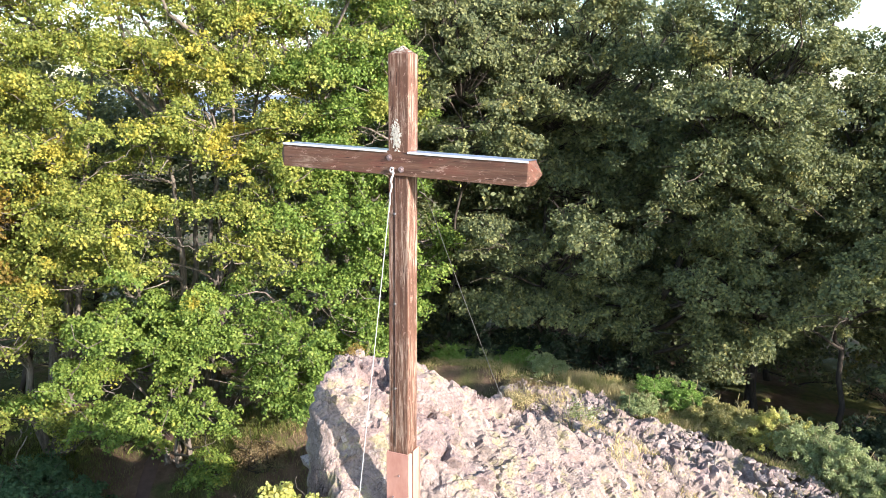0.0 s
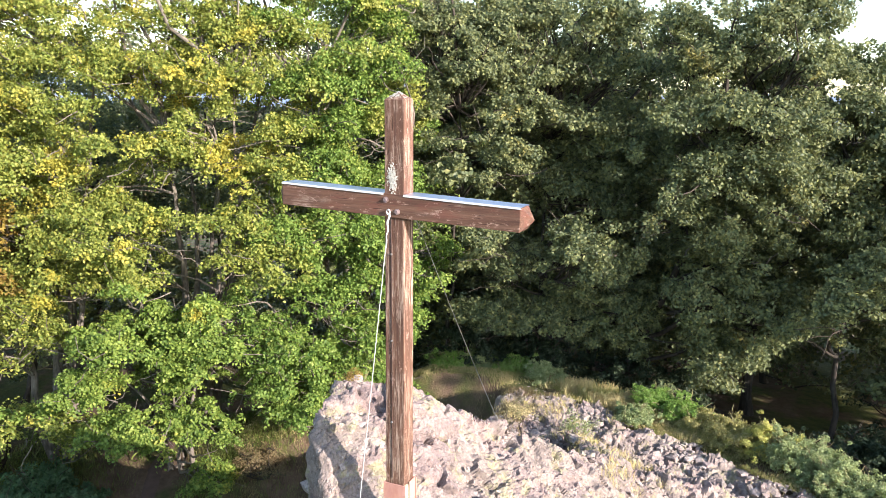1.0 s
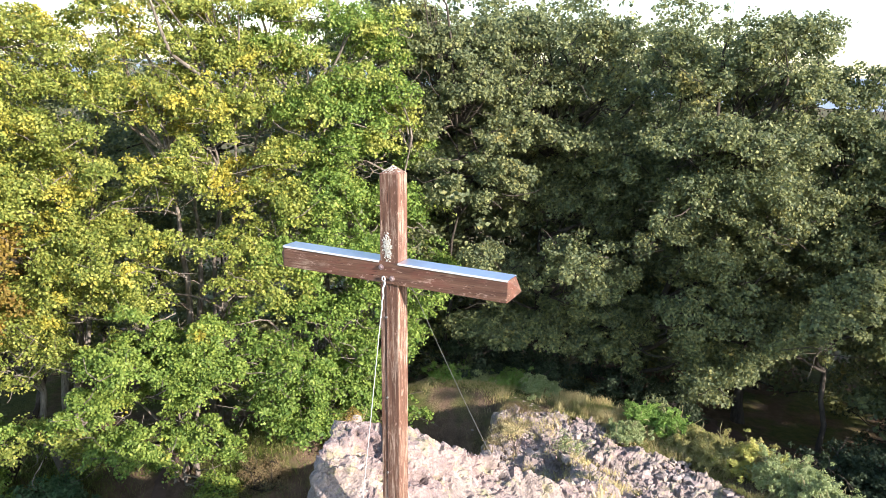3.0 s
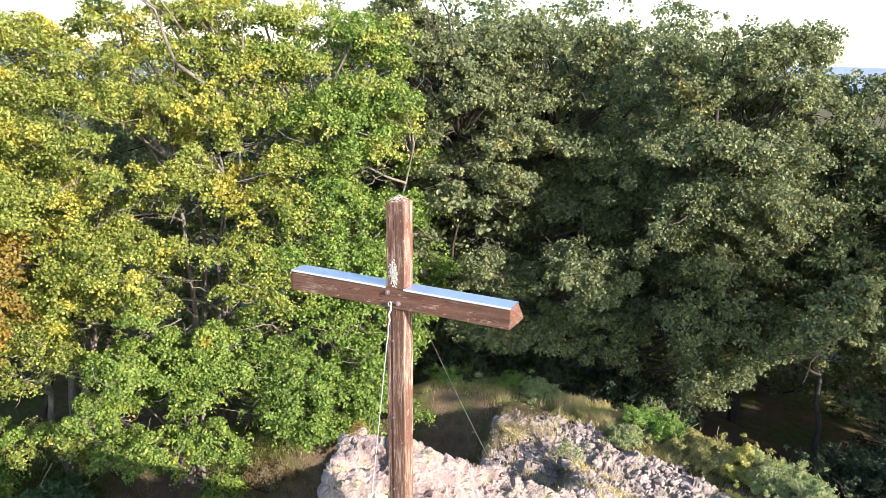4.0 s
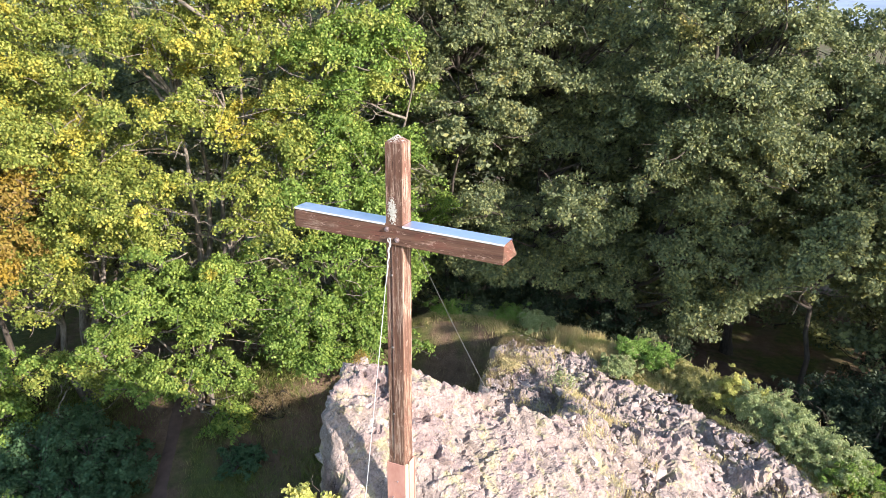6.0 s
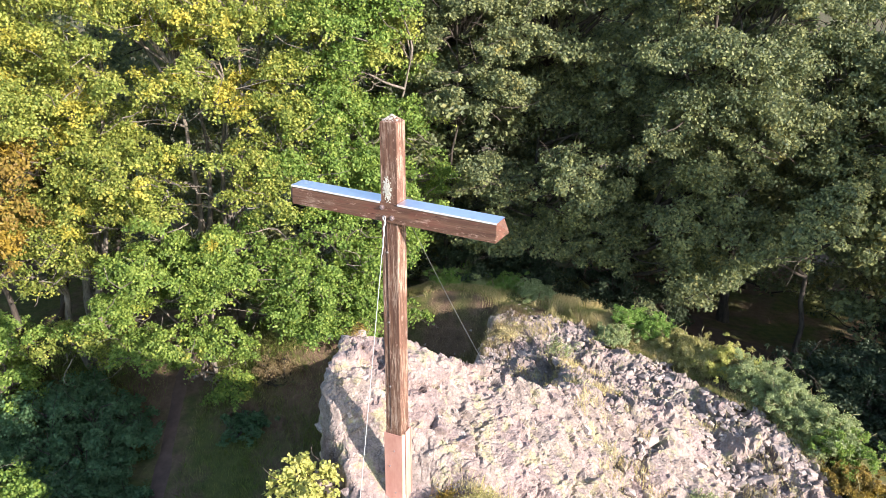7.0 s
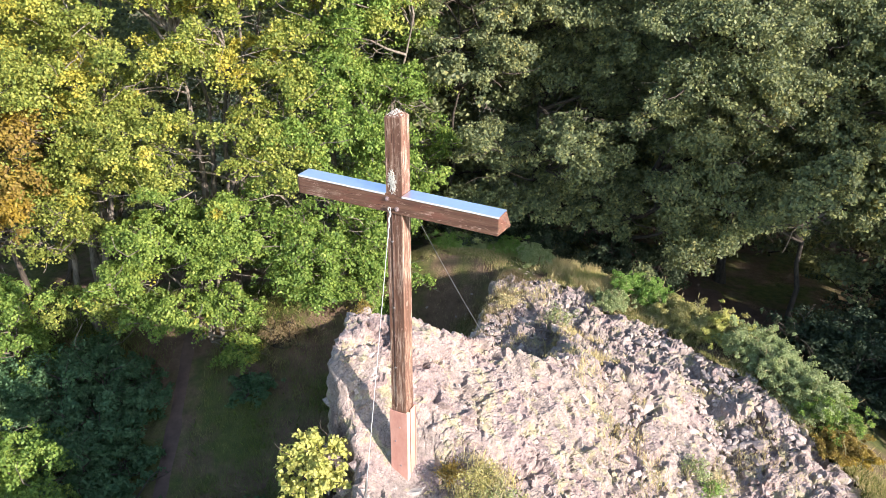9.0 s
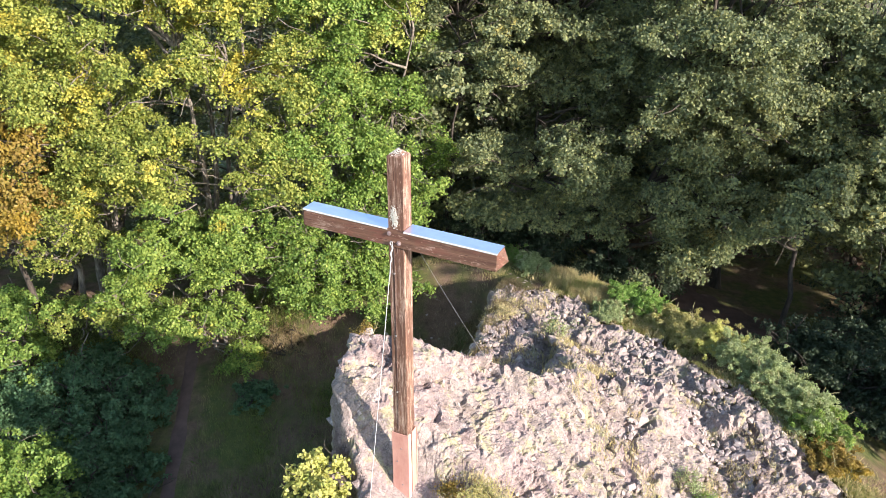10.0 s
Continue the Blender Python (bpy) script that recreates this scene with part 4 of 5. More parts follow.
shrub("yellow_shrub", -1.05, -0.18, 1.25, 0.33, 0.030, YELLOW, "round shrub with bright yellow-green leaves beside the rock", 51, count=4800, clumps=90, foot=-1.0, oval=True)
shrub("withered_herb", -3.6, 9.1, 0.6, 0.55, 0.016, GRASS_BROWN, "low withered brown herb in front of the hornbeams", 56, count=7000, clumps=60)
STRAW = "straw-coloured bushy herb on the rim"
GREENISH = "yellow-green bushy shrub on the rim"
SALLOW = "grey-green willow shrub on the rim"
for i, (phi, r, h, w, mat, lab) in enumerate((
        (5, 11.2, 0.4, 0.5, SHRUB, "low green shrub in the dry grass"), (9, 11.4, 0.4, 0.55, WILLOW, "low green shrub in the dry grass"), (13, 11.1, 0.4, 0.45, SHRUB, "low green shrub in the dry grass"),
        (17, 10.7, 0.45, 0.4, WILLOW, "low pale green shrub in the dry grass"), (33, 9.9, 0.6, 0.34, SHRUB, "fresh green sapling in the dry grass"), (36, 9.9, 0.75, 0.36, SHRUB, "fresh green sapling in the dry grass"),
        (32, 8.9, 0.35, 0.32, WILLOW, "low pale green shrub in the dry grass"), (39, 9.7, 0.5, 0.4, HERB, STRAW), (41.5, 9.5, 0.5, 0.42, HERB, STRAW),
        (43.5, 9.3, 0.5, 0.4, HERB, STRAW), (46, 9.5, 0.6, 0.45, HERB, GREENISH), (48.5, 9.4, 0.7, 0.42, YELLOW, "yellow-leaved bushy shrub on the rim"),
        (51, 9.4, 0.7, 0.45, WILLOW, SALLOW), (53.5, 9.4, 0.65, 0.45, WILLOW, SALLOW), (56, 9.3, 0.7, 0.45, WILLOW, SALLOW), (58.5, 9.2, 0.65, 0.45, WILLOW, SALLOW),
        (61, 9.2, 0.7, 0.48, WILLOW, SALLOW), (63.5, 9.1, 0.7, 0.48, WILLOW, SALLOW), (66, 9.1, 0.65, 0.42, HORNBEAM_GREEN, SALLOW), (70, 8.9, 0.35, 0.4, BROWN, "low rust-brown shrub on the rim"))):
    shrub("rim_shrub", r * math.sin(radians(phi)), r * math.cos(radians(phi)), h, w, 0.018, mat, lab, 60 + i, RIM, 15000, 70, bark=STALK)
for i, (x, y, h, w, mat, lab) in enumerate((
        (1.05, -0.62, 0.55, 0.24, HERB, "pale weed on the rock ledge"), (1.45, -0.50, 0.5, 0.26, WILLOW, "pale weed on the rock ledge"), (1.25, -0.85, 0.45, 0.24, WILLOW, "pale weed on the rock ledge"), (0.80, -0.85, 0.35, 0.2, GRASS_DRY, "withered weed on the rock ledge"), (1.75, -0.65, 0.5, 0.24, HERB, "pale weed on the rock ledge"), (1.6, -0.95, 0.45, 0.22, GRASS_DRY, "withered weed on the rock ledge"), (1.3, -0.25, 0.4, 0.2, HERB, "pale weed on the rock ledge"), (0.75, -0.2, 0.3, 0.16, BROWN, "withered weed on the rock ledge"),
        (4.1, 0.3, 0.35, 0.18, SHRUB, "small green weed in a rock crevice"), (5.2, 2.2, 0.4, 0.22, WILLOW, "small green weed in a rock crevice"), (5.45, 1.9, 0.3, 0.18, SHRUB, "small green weed in a rock crevice"),
        (-0.62, 1.95, 0.45, 0.12, BROWN, "small orange-brown sapling on the crest of the rock"), (2.1, 7.0, 0.3, 0.25, GRASS_DRY, "withered weed among the rubble"), (3.2, 6.2, 0.4, 0.3, WILLOW, "pale weed among the rubble"))):
    shrub("weed", x, y, h, w, 0.013, mat, lab, 120 + i, "weeds on the rock", 1300, 30, bark=STALK, stems=7)
for i, (x, y, h, w) in enumerate(((-8.3, 8.0, 1.2, 0.9), (-8.9, 7.0, 1.3, 1.0), (-7.6, 6.6, 1.0, 0.8), (-9.2, 5.8, 1.2, 1.0), (-7.9, 5.4, 1.1, 0.9), (-7.2, 7.6, 0.9, 0.7), (-7.6, 3.9, 1.2, 0.9), (-10.2, 7.0, 1.2, 0.9), (-7.0, 4.4, 1.0, 0.8), (-7.2, 3.0, 1.1, 0.9), (-6.9, 5.6, 0.8, 0.7))):
    shrub("elder_shrub", x, y, h, w, 0.036, DARKSHRUB, "dark green elder shrub in the shaded valley", 80 + i, "shrubs in the shaded valley", 11000, 60)
for i, (x, y, h, w) in enumerate(((-3.4, 4.6, 0.45, 0.6), (-3.2, 3.8, 0.5, 0.7), (-3.9, 3.3, 0.5, 0.7), (-3.7, 2.6, 0.55, 0.7), (-4.2, 7.9, 0.4, 0.5))):
    shrub("nettle_clump", x, y, h, w, 0.03, DARKSHRUB, "low dark green herbs beside the shaded path", 110 + i, "herbs in the shaded valley", 6000, 40)
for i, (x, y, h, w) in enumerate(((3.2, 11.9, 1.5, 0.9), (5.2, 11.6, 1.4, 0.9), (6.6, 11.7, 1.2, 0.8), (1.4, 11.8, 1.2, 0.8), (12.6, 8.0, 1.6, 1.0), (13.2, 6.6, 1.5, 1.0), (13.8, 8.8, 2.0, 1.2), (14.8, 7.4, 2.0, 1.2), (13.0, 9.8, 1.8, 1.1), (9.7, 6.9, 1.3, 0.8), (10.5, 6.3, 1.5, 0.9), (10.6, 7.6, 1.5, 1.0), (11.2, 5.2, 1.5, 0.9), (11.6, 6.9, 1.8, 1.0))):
    shrub("undergrowth_shrub", x, y, h, w, 0.036, SHADED_LEAF, "leafy undergrowth with the shade of the wood painted into its leaves", 95 + i, "undergrowth of the wood", 9000, 50)

# ---- the cross ----
BEAM, TURN = 0.215, -24.4


def box(bm, x0, x1, y0, y1, z0, z1):
    vs = [bm.verts.new((x, y, z)) for z in (z0, z1) for x, y in ((x0, y0), (x1, y0), (x1, y1), (x0, y1))]
    for a in ((3, 2, 1, 0), (4, 5, 6, 7), (0, 1, 5, 4), (1, 2, 6, 5), (2, 3, 7, 6), (3, 0, 4, 7)):
        bm.faces.new([vs[i] for i in a])
    return vs


def soften(bm, width, segments=2):
    bmesh.ops.bevel(bm, geom=bm.edges[:], offset=width, segments=segments, affect="EDGES", profile=0.6)
    return bm


def build_cross():
    h = BEAM / 2
    top, arm_lo, arm_hi, foot = 4.79, 3.54, 3.775, -0.56
    axis = Vector((0.125, -0.03, foot))
    root = thing("summit_cross", Matrix.Translation(axis) @ pose(0, 0, 0, -0.6, -1.15, 0) @ pose(0, 0, 0, 0, 0, TURN), "tall weathered red-brown wooden cross in a steel shoe", "cross")
    lift = -foot

    def z(v):
        return v + lift
    for name, lo, hi in (("lower_post", 0.05, arm_lo + 0.004), ("upper_post", arm_hi - 0.004, top)):
        bm = bmesh.new()
        if name == "lower_post":
            box(bm, -h, h, -h, h, z(lo), z(hi))
        else:
            vs = box(bm, -h, h, -h, h, z(lo), z(hi) - 0.085)
            f = [f for f in bm.faces if all(v in vs[4:] for v in f.verts)][0]
            bmesh.ops.poke(bm, faces=[f])
            for v in bm.verts:
                if v not in vs:
                    v.co.z = z(hi)
        part(name, soften(bm, 0.006), TIMBER_UP, root)
    bm = bmesh.new()
    half = 1.335
    vs = box(bm, -half, half, -h - 0.02, h, z(arm_lo), z(arm_hi))
    for s in (-1, 1):
        f = [f for f in bm.faces if all(v.co.x * s > 1 for v in f.verts)][0]
        res = bmesh.ops.poke(bm, faces=[f])
        res["verts"][0].co.x = s * (half + 0.11)
    sag = Matrix.Translation((0, 0, z(3.66))) @ pose(0, 0, 0, 0, 2.2, 0) @ Matrix.Translation((0, 0, -z(3.66)))
    bmesh.ops.transform(bm, matrix=sag, verts=bm.verts)
    part("crossbeam", soften(bm, 0.006), TIMBER_ACROSS, root)
    for s in (-1, 1):
        bm = bmesh.new()
        a, b2 = sorted((s * (h + 0.004), s * (half + 0.006)))
        box(bm, a, b2, -h - 0.026, h + 0.008, z(arm_hi) + 0.003, z(arm_hi) + 0.007)
        box(bm, a, b2, h + 0.005, h + 0.008, z(arm_hi) - 0.02, z(arm_hi) + 0.003)
        bmesh.ops.transform(bm, matrix=sag, verts=bm.verts)
        part("cover_sheet", bm, ZINC, root, "bright zinc sheet covering the top of the beam")
        bm = bmesh.new()
        box(bm, a, b2, -h - 0.031, -h - 0.027, z(arm_hi) - 0.014, z(arm_hi) + 0.007)
        bmesh.ops.transform(bm, matrix=sag, verts=bm.verts)
        part("drip_edge", bm, ZINC_LIP, root, "folded lip of the zinc sheet, painted pale as if sunlit")
    for bx, bz in ((-0.085, 0.175), (0.045, 0.062)):
        bm = bmesh.new()
        bmesh.ops.create_cone(bm, cap_ends=True, segments=20, radius1=0.030, radius2=0.030, depth=0.006, matrix=pose(bx, -h - 0.023, z(arm_lo) + bz, 90))
        bmesh.ops.create_cone(bm, cap_ends=True, segments=6, radius1=0.018, radius2=0.015, depth=0.02, matrix=pose(bx, -h - 0.035, z(arm_lo) + bz, 90))
        part("bolt", bm, RUST, root, "weathered steel bolt with a round washer")
    bm = bmesh.new()
    for i in range(20):
        a = 2 * math.pi * i / 20
        bmesh.ops.create_icosphere(bm, subdivisions=1, radius=0.009, matrix=pose(-0.045 + 0.017 * math.cos(a), -h - 0.045, z(arm_lo) + 0.055 + 0.024 * math.sin(a)))
    part("shackle", bm, STEEL, root, "galvanised shackle holding the wire")
    # steel shoe: four plates with an open pale edge at the near corner
    w, zt = h + 0.022, z(0.64)
    for name, x0, x1, y0, y1 in (("shoe_plate", -w, w, -w, -w + 0.012), ("shoe_plate", w - 0.012, w, -w + 0.115, w - 0.014), ("shoe_plate", -w, w + 0.012, w - 0.012, w), ("shoe_plate", -w, -w + 0.012, -w + 0.016, w - 0.016)):
        bm = bmesh.new()
        box(bm, x0, x1, y0, y1, 0.02, zt)
        part(name, soften(bm, 0.002, 1), RED_OXIDE, root, "steel plate in faded red oxide paint")
    bm = bmesh.new()
    box(bm, w - 0.030, w + 0.004, -w + 0.014, -w + 0.075, 0.02, zt - 0.01)
    part("wedge", bm, CREAM, root, "pale bare wooden wedge")
    for bx, bz in ((0.02, 0.95), (-0.05, 0.70), (0.03, 0.30)):
        bm = bmesh.new()
        bmesh.ops.create_cone(bm, cap_ends=True, segments=12, radius1=0.012, radius2=0.010, depth=0.016, matrix=pose(bx, -w - 0.006, bz, 90))
        part("rivet", bm, RUST, root, "small dark bolt head")
    bm = bmesh.new()
    box(bm, -0.036, -0.028, -h - 0.007, -h + 0.002, z(0.70), z(arm_lo))
    part("cable", soften(bm, 0.002, 1), DARKWIRE, root, "dark thin cable running down the post")
    for bz in (arm_lo - 0.38, arm_lo - 1.3, arm_lo - 2.2):
        bm = bmesh.new()
        bmesh.ops.create_cone(bm, cap_ends=True, segments=12, radius1=0.013, radius2=0.009, depth=0.018, matrix=pose(-0.032, -h - 0.012, z(bz), 90))
        part("cable_clip", bm, STEEL, root, "small metal cable clip")
    # lichen crusts on the upper post
    rng = random.Random(4)
    for cx, cy, cz, sx, sz, n, on in ((-0.02, -h - 0.001, arm_hi + 0.16, 0.023, 0.058, 430, "front"), (-0.02, -0.03, top - 0.045, 0.06, 0.03, 220, "top")):
        bm = bmesh.new()
        for _ in range(n):
            x, zz = cx + rng.gauss(0, sx), cz + rng.gauss(0, sz)
            r = rng.uniform(0.004, 0.010)
            if on == "front":
                m = pose(max(-h + 0.02, min(h - 0.02, x)), cy, z(min(zz, top - 0.12)), 90, 0, rng.uniform(0, 90)) @ Matrix.Diagonal((1, 1, 0.3, 1))
            else:
                yy = cy + rng.gauss(0, 0.03)
                x = max(-0.08, min(0.08, x))
                yy = max(-0.09, min(0.05, yy))
                m = pose(x, yy, z(top) - 0.085 * max(abs(x), abs(yy)) / h, 0, 0, rng.uniform(0, 90)) @ Matrix.Diagonal((1, 1, 0.4, 1))
            bmesh.ops.create_icosphere(bm, subdivisions=1, radius=r, matrix=m)
        tagged(part("lichen_crust", bm, LICHEN, root, "pale grey lichen crust"), kind="stuff")
    return root, axis, lift


CROSS, AXIS = build_cross()[:2]
bpy.context.view_layer.update()


def guy_wire(start, end, label, thick, mat):
    a, b2 = np.array(start), np.array(end)
    t = np.linspace(0, 1, 14)[:, None]
    pts = a * (1 - t) + b2 * t
    pts[:, 2] -= 0.03 * np.sin(t[:, 0] * np.pi)
    root = thing("guy_wire", Matrix.Translation(end), label, "wire", "guy wires of the cross")
    v, f = tube(pts - b2, np.full(14, thick), 6)
    part("rope", raw_mesh("rope", v, f, mat, True), None, root)
    d = (a - b2) / np.linalg.norm(a - b2)
    v, f = tube(np.array([d * 0.02, d * 0.05, d * 0.28, d * 0.31]), [0.008, 0.018, 0.018, 0.008], 8)
    part("turnbuckle", raw_mesh("turnbuckle", v, f, STEEL, True), None, root, "steel turnbuckle")
    v, f = tube(np.array([[0, 0, -0.12], [0, 0, 0.0], d * 0.04]), [0.014, 0.014, 0.012], 8)
    part("anchor", raw_mesh("anchor", v, f, STEEL, True), None, root, "steel anchor pin in the rock")


def lashing(start, end):
    """The doubled end of the front wire below the shackle."""
    a, b2 = np.array(start), np.array(end)
    t = np.linspace(0, 1, 16)[:, None]
    pts = a * (1 - t) + b2 * t
    pts[:, 0] += 0.012 * np.sin(t[:, 0] * 19) * (1 - t[:, 0])
    v, f = tube(pts, 0.011 - 0.005 * t[:, 0], 6)
    m = CROSS.matrix_world.inverted()
    v = np.array([tuple(m @ Vector(p)) for p in v])
    part("lashing", raw_mesh("lashing", v, f, WIRE, True), None, CROSS, "pale doubled wire end below the shackle")


lashing((-0.05, -0.195, 3.60), (-0.075, -0.24, 3.20))
guy_wire((-0.05, -0.19, 3.58), (-0.36, -0.72, float(surface_z(-0.36, -0.72)) + 0.05), "thin pale steel guy wire down to the rock in front", 0.0046, WIRE)
guy_wire((0.17, 0.08, 3.60), (1.40, 2.47, 0.16), "thin steel guy wire down to the crest of the rock", 0.0035, STEEL)

# concrete pad under the shoe
bm = bmesh.new()
bmesh.ops.create_cone(bm, cap_ends=True, segments=18, radius1=0.46, radius2=0.36, depth=0.30)
for v in bm.verts:
    v.co += Vector((random.uniform(-0.03, 0.03), random.uniform(-0.03, 0.03), random.uniform(-0.012, 0.012)))
me = bpy.data.meshes.new("concrete_pad")
soften(bm, 0.02, 2).to_mesh(me)
bm.free()
me.materials.append(CONCRETE)
pad = tagged(new("concrete_pad", me), "rough weathered concrete pad under the cross", "footing")
pad.location = (AXIS.x, AXIS.y, AXIS.z - 0.145)

# ---- stones, grass, paths ----


def hull(seed):
    rng = random.Random(seed)
    bm = bmesh.new()
    for i in range(8):
        v = Vector((1 if i & 1 else -1, 1 if i & 2 else -1, 1 if i & 4 else -1))
        bm.verts.new(Vector((v.x * 1.0 * rng.uniform(0.65, 1.1), v.y * 0.62 * rng.uniform(0.6, 1.15), v.z * 0.5 * rng.uniform(0.55, 1.1))))
    bm.verts.new((rng.uniform(-0.3, 0.3), rng.uniform(-0.2, 0.2), 0.66))
    bm.verts.new((rng.choice((-1, 1)) * 1.2, rng.uniform(-0.2, 0.2), rng.uniform(-0.2, 0.2)))
    res = bmesh.ops.convex_hull(bm, input=bm.verts[:])
    bmesh.ops.delete(bm, geom=[g for g in res["geom_interior"] if isinstance(g, bmesh.types.BMVert)], context="VERTS")
    me = bpy.data.meshes.new("stone")
    bm.to_mesh(me)
    bm.free()
    me.materials.append(STONE)
    return me


HULLS = [hull(i) for i in range(12)]



def scatter(n, seed, where):
    """Points x, y drawn over the hill, kept with the likelihood that where() gives."""
    rng = np.random.default_rng(seed)
    out = np.zeros((0, 2))
    while len(out) < n:
        p = rng.uniform((-10, -2.5), (11, 12), (n * 6, 2))
        out = np.concatenate([out, p[rng.random(len(p)) < where(p[:, 0], p[:, 1])]])
    return out[:n]


def rubble(x, y):
    r, phi = np.hypot(x, y), np.degrees(np.arctan2(x, y))
    field = rubble_zone(x, y) * smooth(3.4, 5.2, r)
    return field * (0.25 + 0.75 * smooth(-0.1, 0.5, wave_noise(x, y, 1.6, 42) + 0.5 * smooth(4.5, 6.5, r)))


rng = random.Random(9)
pts = scatter(300, 3, rubble)
zs = surface_z(pts[:, 0], pts[:, 1])
for (x, y), z in zip(pts, zs):
    ob = new("stone", HULLS[rng.randrange(12)])
    size = 0.05 + 0.13 * rng.random() ** 2.5
    ob.matrix_world = pose(x, y, z - size * 0.55, rng.uniform(-20, 20), rng.uniform(-20, 20), rng.uniform(0, 360)) @ Matrix.Diagonal((size, size, size, 1))
    ob.parent = ROCK_OB


for x, y, z, size in ((-0.74, 1.78, 0.93, 0.12), (-0.86, 1.45, 0.72, 0.13), (-0.92, 1.15, 0.45, 0.14), (-0.86, 0.80, 0.42, 0.10), (-0.98, 0.85, 0.02, 0.14), (-0.60, 1.90, 1.00, 0.10),
                      (-0.90, 0.15, -0.28, 0.13), (-0.55, -0.15, -0.34, 0.10), (-0.68, -0.35, -0.52, 0.11), (-0.50, -0.55, -0.62, 0.09), (-0.76, 0.02, -0.45, 0.12), (-0.62, -0.72, -0.75, 0.10)):
    ob = new("boulder", HULLS[rng.randrange(12)])
    ob.matrix_world = pose(x, y, z, rng.uniform(-25, 25), rng.uniform(-25, 25), rng.uniform(0, 360)) @ Matrix.Diagonal((size, size * 1.2, size * 1.3, 1))
    ob.parent = ROCK_OB


def slope_frame(x, y):
    """Turn that lays a block on the stone, with a common dip of the joints."""
    e = 0.12
    gx = (stone_z(x + e, y) - stone_z(x - e, y)) / (2 * e)
    gy = (stone_z(x, y + e) - stone_z(x, y - e)) / (2 * e)
    n = np.stack([-np.clip(gx, -1.5, 1.5), -np.clip(gy, -1.5, 1.5), np.ones_like(gx)], -1)
    return n / np.linalg.norm(n, axis=-1)[:, None]


def bare(x, y):
    """Where bare stone lies open."""
    z = rock_z(x, y)
    near = smooth(0.5, 0.8, np.hypot(x - 0.1, y + 0.05))
    return (z > ground_z(x, y) - 0.1) * near * smooth(-1.6, -1.2, y) * (0.45 + 0.55 * smooth(3.2, 1.8, np.abs(x - 0.3)))


def packed(name, n, seed, where, lo, hi, sunk, label, parent=None):
    rng2 = np.random.default_rng(seed)
    pts = scatter(n, seed, where)
    x, y = pts[:, 0], pts[:, 1]
    zs, nrm = surface_z(x, y), slope_frame(x, y)
    data = [(np.array([tuple(p.co) for p in me.vertices]), np.array([tuple(p.vertices)[:3] for p in me.polygons])) for me in HULLS]
    pieces = []
    for i in range(n):
        v, f = data[rng2.integers(12)]
        s = lo + (hi - lo) * rng2.random() ** 2.2
        q = Vector((0, 0, 1)).rotation_difference(Vector(nrm[i])).to_matrix()
        m = np.array(q @ pose(0, 0, 0, *rng2.normal(0, 11, 2), 35 + 90 * rng2.integers(0, 4) + rng2.normal(0, 22)).to_3x3())
        pieces.append((v @ m.T * s + (x[i], y[i], zs[i]) - nrm[i] * s * sunk, f))
    v, f = join(pieces)
    ob = new(name, raw_mesh(name, v, f, BLOCK))
    if parent:
        ob.parent = parent
    else:
        tagged(ob, "", "rock")
    return tagged(ob, label, kind="stuff")


packed("rock_face", 260, 8, bare, 0.03, 0.12, 0.45, "angular jointed blocks of the outcrop", ROCK_OB)
packed("rubble", 1700, 18, rubble, 0.02, 0.10, 0.52, "loose angular rubble of pale rock")


def grass(name, n, seed, where, height, mat, label, lean=0.35):
    rng2 = np.random.default_rng(seed)
    p = scatter(n, seed, where)
    z = surface_z(p[:, 0], p[:, 1])
    base = np.column_stack([p, z - 0.02])
    h = height * (0.4 + 0.9 * rng2.random(n) ** 1.5)[:, None]
    ang = rng2.uniform(0, 2 * np.pi, n)
    side = np.column_stack([np.cos(ang), np.sin(ang), np.zeros(n)]) * 0.0026
    bend = rng2.normal(size=(n, 3)) * lean * h * (1, 1, 0.1)
    mid, tip = base + bend * 0.35 + h * (0, 0, 0.6), base + bend + h * (0, 0, 1.0)
    v = np.stack([base - side, base + side, mid + side * 0.8, tip, mid - side * 0.8], 1).reshape(-1, 3)
    i = np.arange(n)[:, None] * 5
    tagged(new(name, raw_mesh(name, v, i + np.arange(5)[None], mat)), label, "grass", kind="stuff")


def rim_zone(x, y):
    r, phi = rim_r(x, y), np.degrees(np.arctan2(x, y))
    ring = smooth(0, 0.6, r - 7.1 - 0.9 * smooth(24, 15, phi) - 0.45 * smooth(34, 46, phi) + 0.3 * wave_noise(x, y, 0.6, 55)) * smooth(10.2, 9.3, r + 0.7 * smooth(34, 46, phi)) * smooth(-26, -12, phi) * smooth(95, 80, phi)
    return ring * (0.15 + 0.85 * smooth(-0.5, 0.3, wave_noise(x, y, 0.7, 51)))


def hollow_zone(x, y):
    r, phi = np.hypot(x, y), np.degrees(np.arctan2(x, y))
    return smooth(3.5, 4.5, r) * smooth(7.4, 6.4, rim_r(x, y)) * smooth(8, 14, phi) * smooth(80, 66, phi) * smooth(0.15, 0.5, wave_noise(x, y, 0.5, 52))


def valley_zone(x, y):
    r, phi = np.hypot(x, y), np.degrees(np.arctan2(x, y))
    return smooth(-8, -18, phi) * smooth(2.2, 3.2, r) * smooth(-95, -80, phi) * smooth(0.35, 0.8, np.abs(x + 6.0)) * (0.25 + 0.75 * smooth(-0.4, 0.4, wave_noise(x, y, 0.9, 53)))


def ledge_zone(x, y):
    return smooth(-0.3, 0.4, wave_noise(x, y, 0.35, 54)) * smooth(0.8, 0.3, np.abs(x - 1.35)) * smooth(-1.4, -1.0, y) * smooth(0.3, -0.2, y)


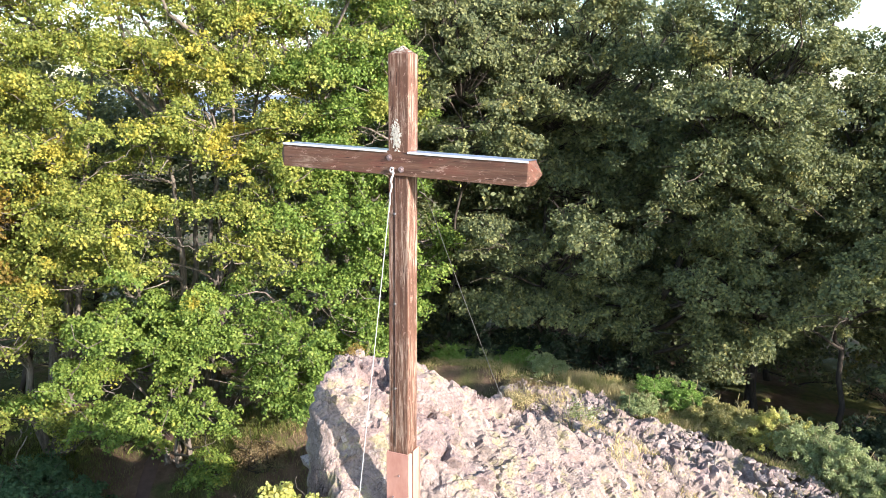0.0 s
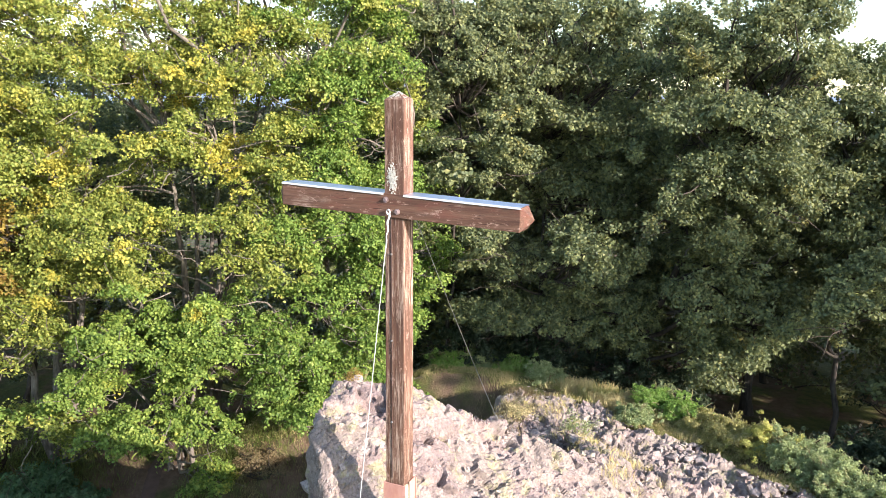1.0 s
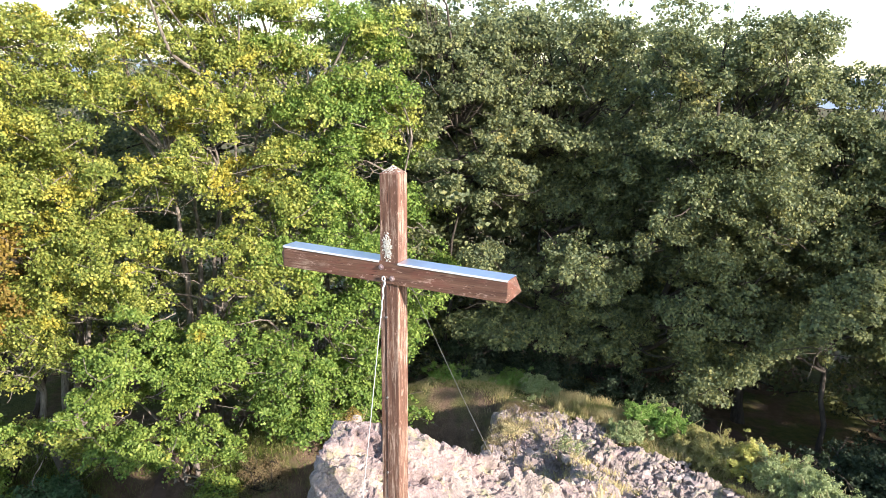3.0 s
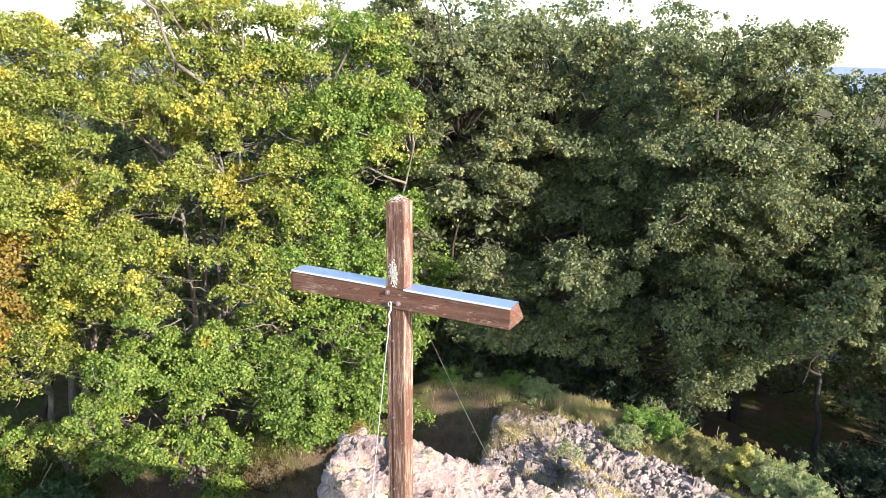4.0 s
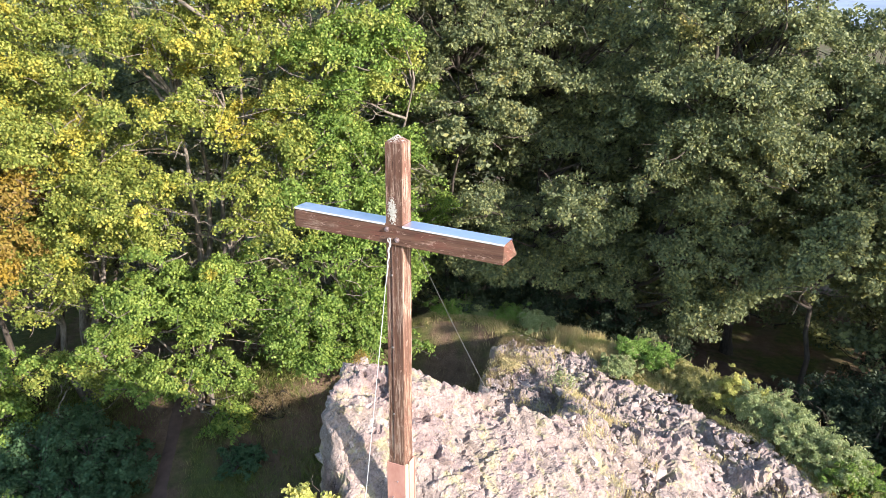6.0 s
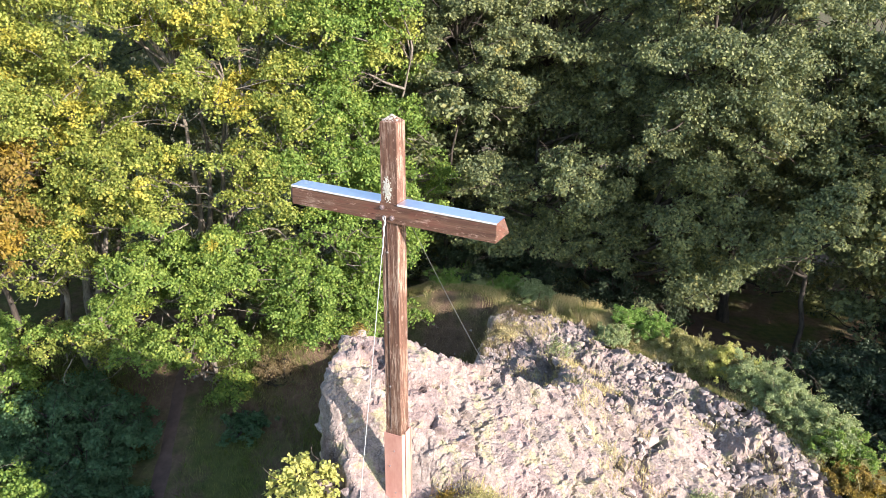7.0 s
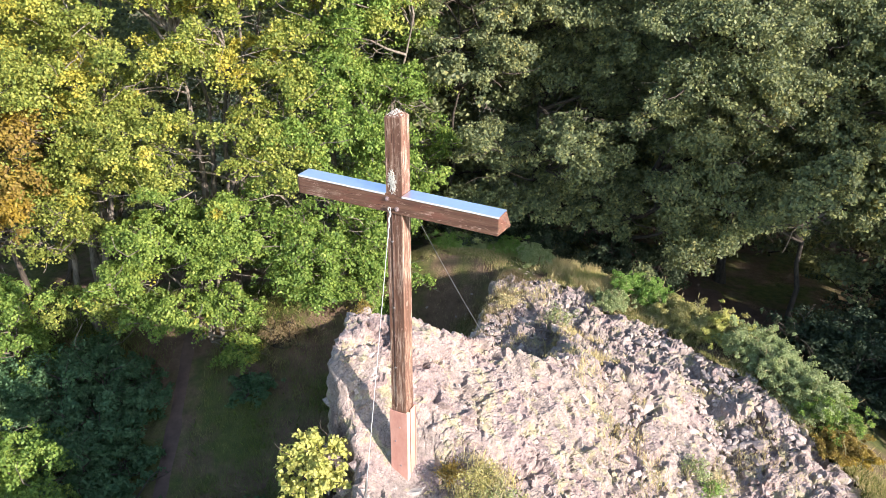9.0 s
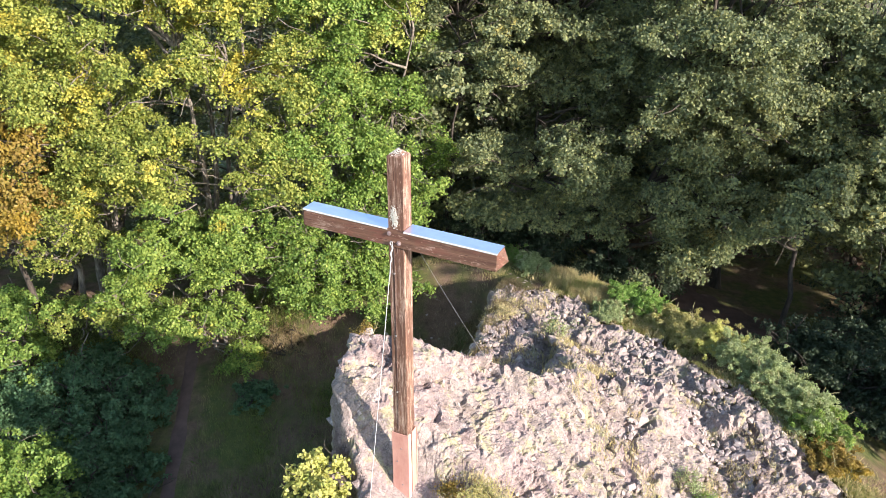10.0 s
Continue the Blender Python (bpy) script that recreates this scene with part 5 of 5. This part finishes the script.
grass("dry_grass", 110000, 71, rim_zone, 0.11, GRASS_DRY, "tall straw-coloured grass along the rim of the hill")
grass("green_grass", 90000, 72, rim_zone, 0.09, GRASS_GREEN, "green grass among the straw on the rim")


def straw_zone(x, y):
    phi = np.degrees(np.arctan2(x, y))
    return rim_zone(x, y) * smooth(10, 15, phi) * smooth(42, 36, phi) * smooth(0.0, 0.5, wave_noise(x, y, 0.5, 58))


grass("tall_straw", 22000, 77, straw_zone, 0.27, GRASS_DRY, "feathery tufts of tall straw on the rim", 0.22)
grass("hollow_grass", 9000, 73, hollow_zone, 0.15, GRASS_DRY, "dry tufts in the stony hollow")
def pit_zone(x, y):
    r, phi = np.hypot(x, y), np.degrees(np.arctan2(x, y))
    return smooth(4.5, 5.5, r) * smooth(10.0, 9.6, r) * smooth(-22, -12, phi) * smooth(20, 15, phi) * smooth(-0.1, 0.35, wave_noise(x, y, 0.45, 56))


def pit_stones(x, y):
    r, phi = np.hypot(x, y), np.degrees(np.arctan2(x, y))
    return smooth(4.5, 5.5, r) * smooth(10.1, 9.7, r) * smooth(-10, 0, phi) * smooth(20, 15, phi) * (0.1 + 0.9 * smooth(0.0, 0.5, wave_noise(x, y, 0.7, 57)))


grass("pit_grass", 26000, 76, pit_zone, 0.15, GRASS_BROWN, "brown withered tufts on the bank of the hollow")
packed("pit_stones", 260, 28, pit_stones, 0.02, 0.07, 0.40, "broken stones on the bank of the hollow")
grass("valley_grass", 60000, 74, valley_zone, 0.20, GRASS_GREEN, "green grass in the shaded valley")
grass("ledge_weeds", 2200, 75, ledge_zone, 0.28, GRASS_DRY, "tall weeds on the rock ledge before the cross", 0.25)


def path_strip(name, xy, width, label):
    """A trodden path laid just over the soil."""
    xy = np.array(xy, float)
    t = np.linspace(0, len(xy) - 1, 70)
    c = np.column_stack([np.interp(t, np.arange(len(xy)), xy[:, k]) for k in (0, 1)])
    d = np.gradient(c, axis=0)
    d /= np.linalg.norm(d, axis=1)[:, None]
    nrm = np.column_stack([-d[:, 1], d[:, 0]])
    cols = np.linspace(-1, 1, 7)
    p = c[:, None] + nrm[:, None] * cols[None, :, None] * width * (0.5 + 0.12 * wave_noise(c[:, 0], c[:, 1], 0.6, 61))[:, None, None]
    z = ground_z(p[..., 0], p[..., 1]) + 0.025 - 0.04 * np.abs(cols) ** 3
    v = np.concatenate([p, z[..., None]], -1).reshape(-1, 3)
    i, j = np.meshgrid(np.arange(69), np.arange(6), indexing="ij")
    a = i * 7 + j
    f = np.stack([a, a + 1, a + 8, a + 7], -1).reshape(-1, 4)
    tagged(new(name, raw_mesh(name, v, f, PATH_SOIL, True)), label, "path", kind="structure")


path_strip("path_1", ((-6.4, 14), (-6.2, 10), (-6.0, 7.5), (-5.8, 5), (-5.2, 1)), 0.42, "trodden earth path through the shaded valley")
path_strip("path_2", ((15, 6.5), (12, 8.4), (9.2, 10.6), (7.4, 13), (6, 17)), 1.7, "trodden earth path into the wood")


def build_hills():
    seg = 180
    ang = np.linspace(0, 2 * np.pi, seg, endpoint=False)
    x, y = np.sin(ang), np.cos(ang)
    rows = []
    for rad, base in ((2200, -70), (2900, 0), (3600, -70)):
        h = base + (base == 0) * (18 + 28 * wave_noise(x * 6, y * 6, 2.0, 91))
        rows.append(np.stack([x * rad, y * rad, h + 0 * x], -1))
    v = np.concatenate(rows)
    i, j = np.meshgrid(np.arange(2), np.arange(seg), indexing="ij")
    a, b2 = i * seg + j, i * seg + (j + 1) % seg
    f = np.stack([a, a + seg, b2 + seg, b2], -1).reshape(-1, 4)
    tagged(new("backdrop", raw_mesh("backdrop", v, f, HILLS, True)), "far wooded hills on the horizon, haze painted in as blue", "hills", kind="structure")


build_hills()
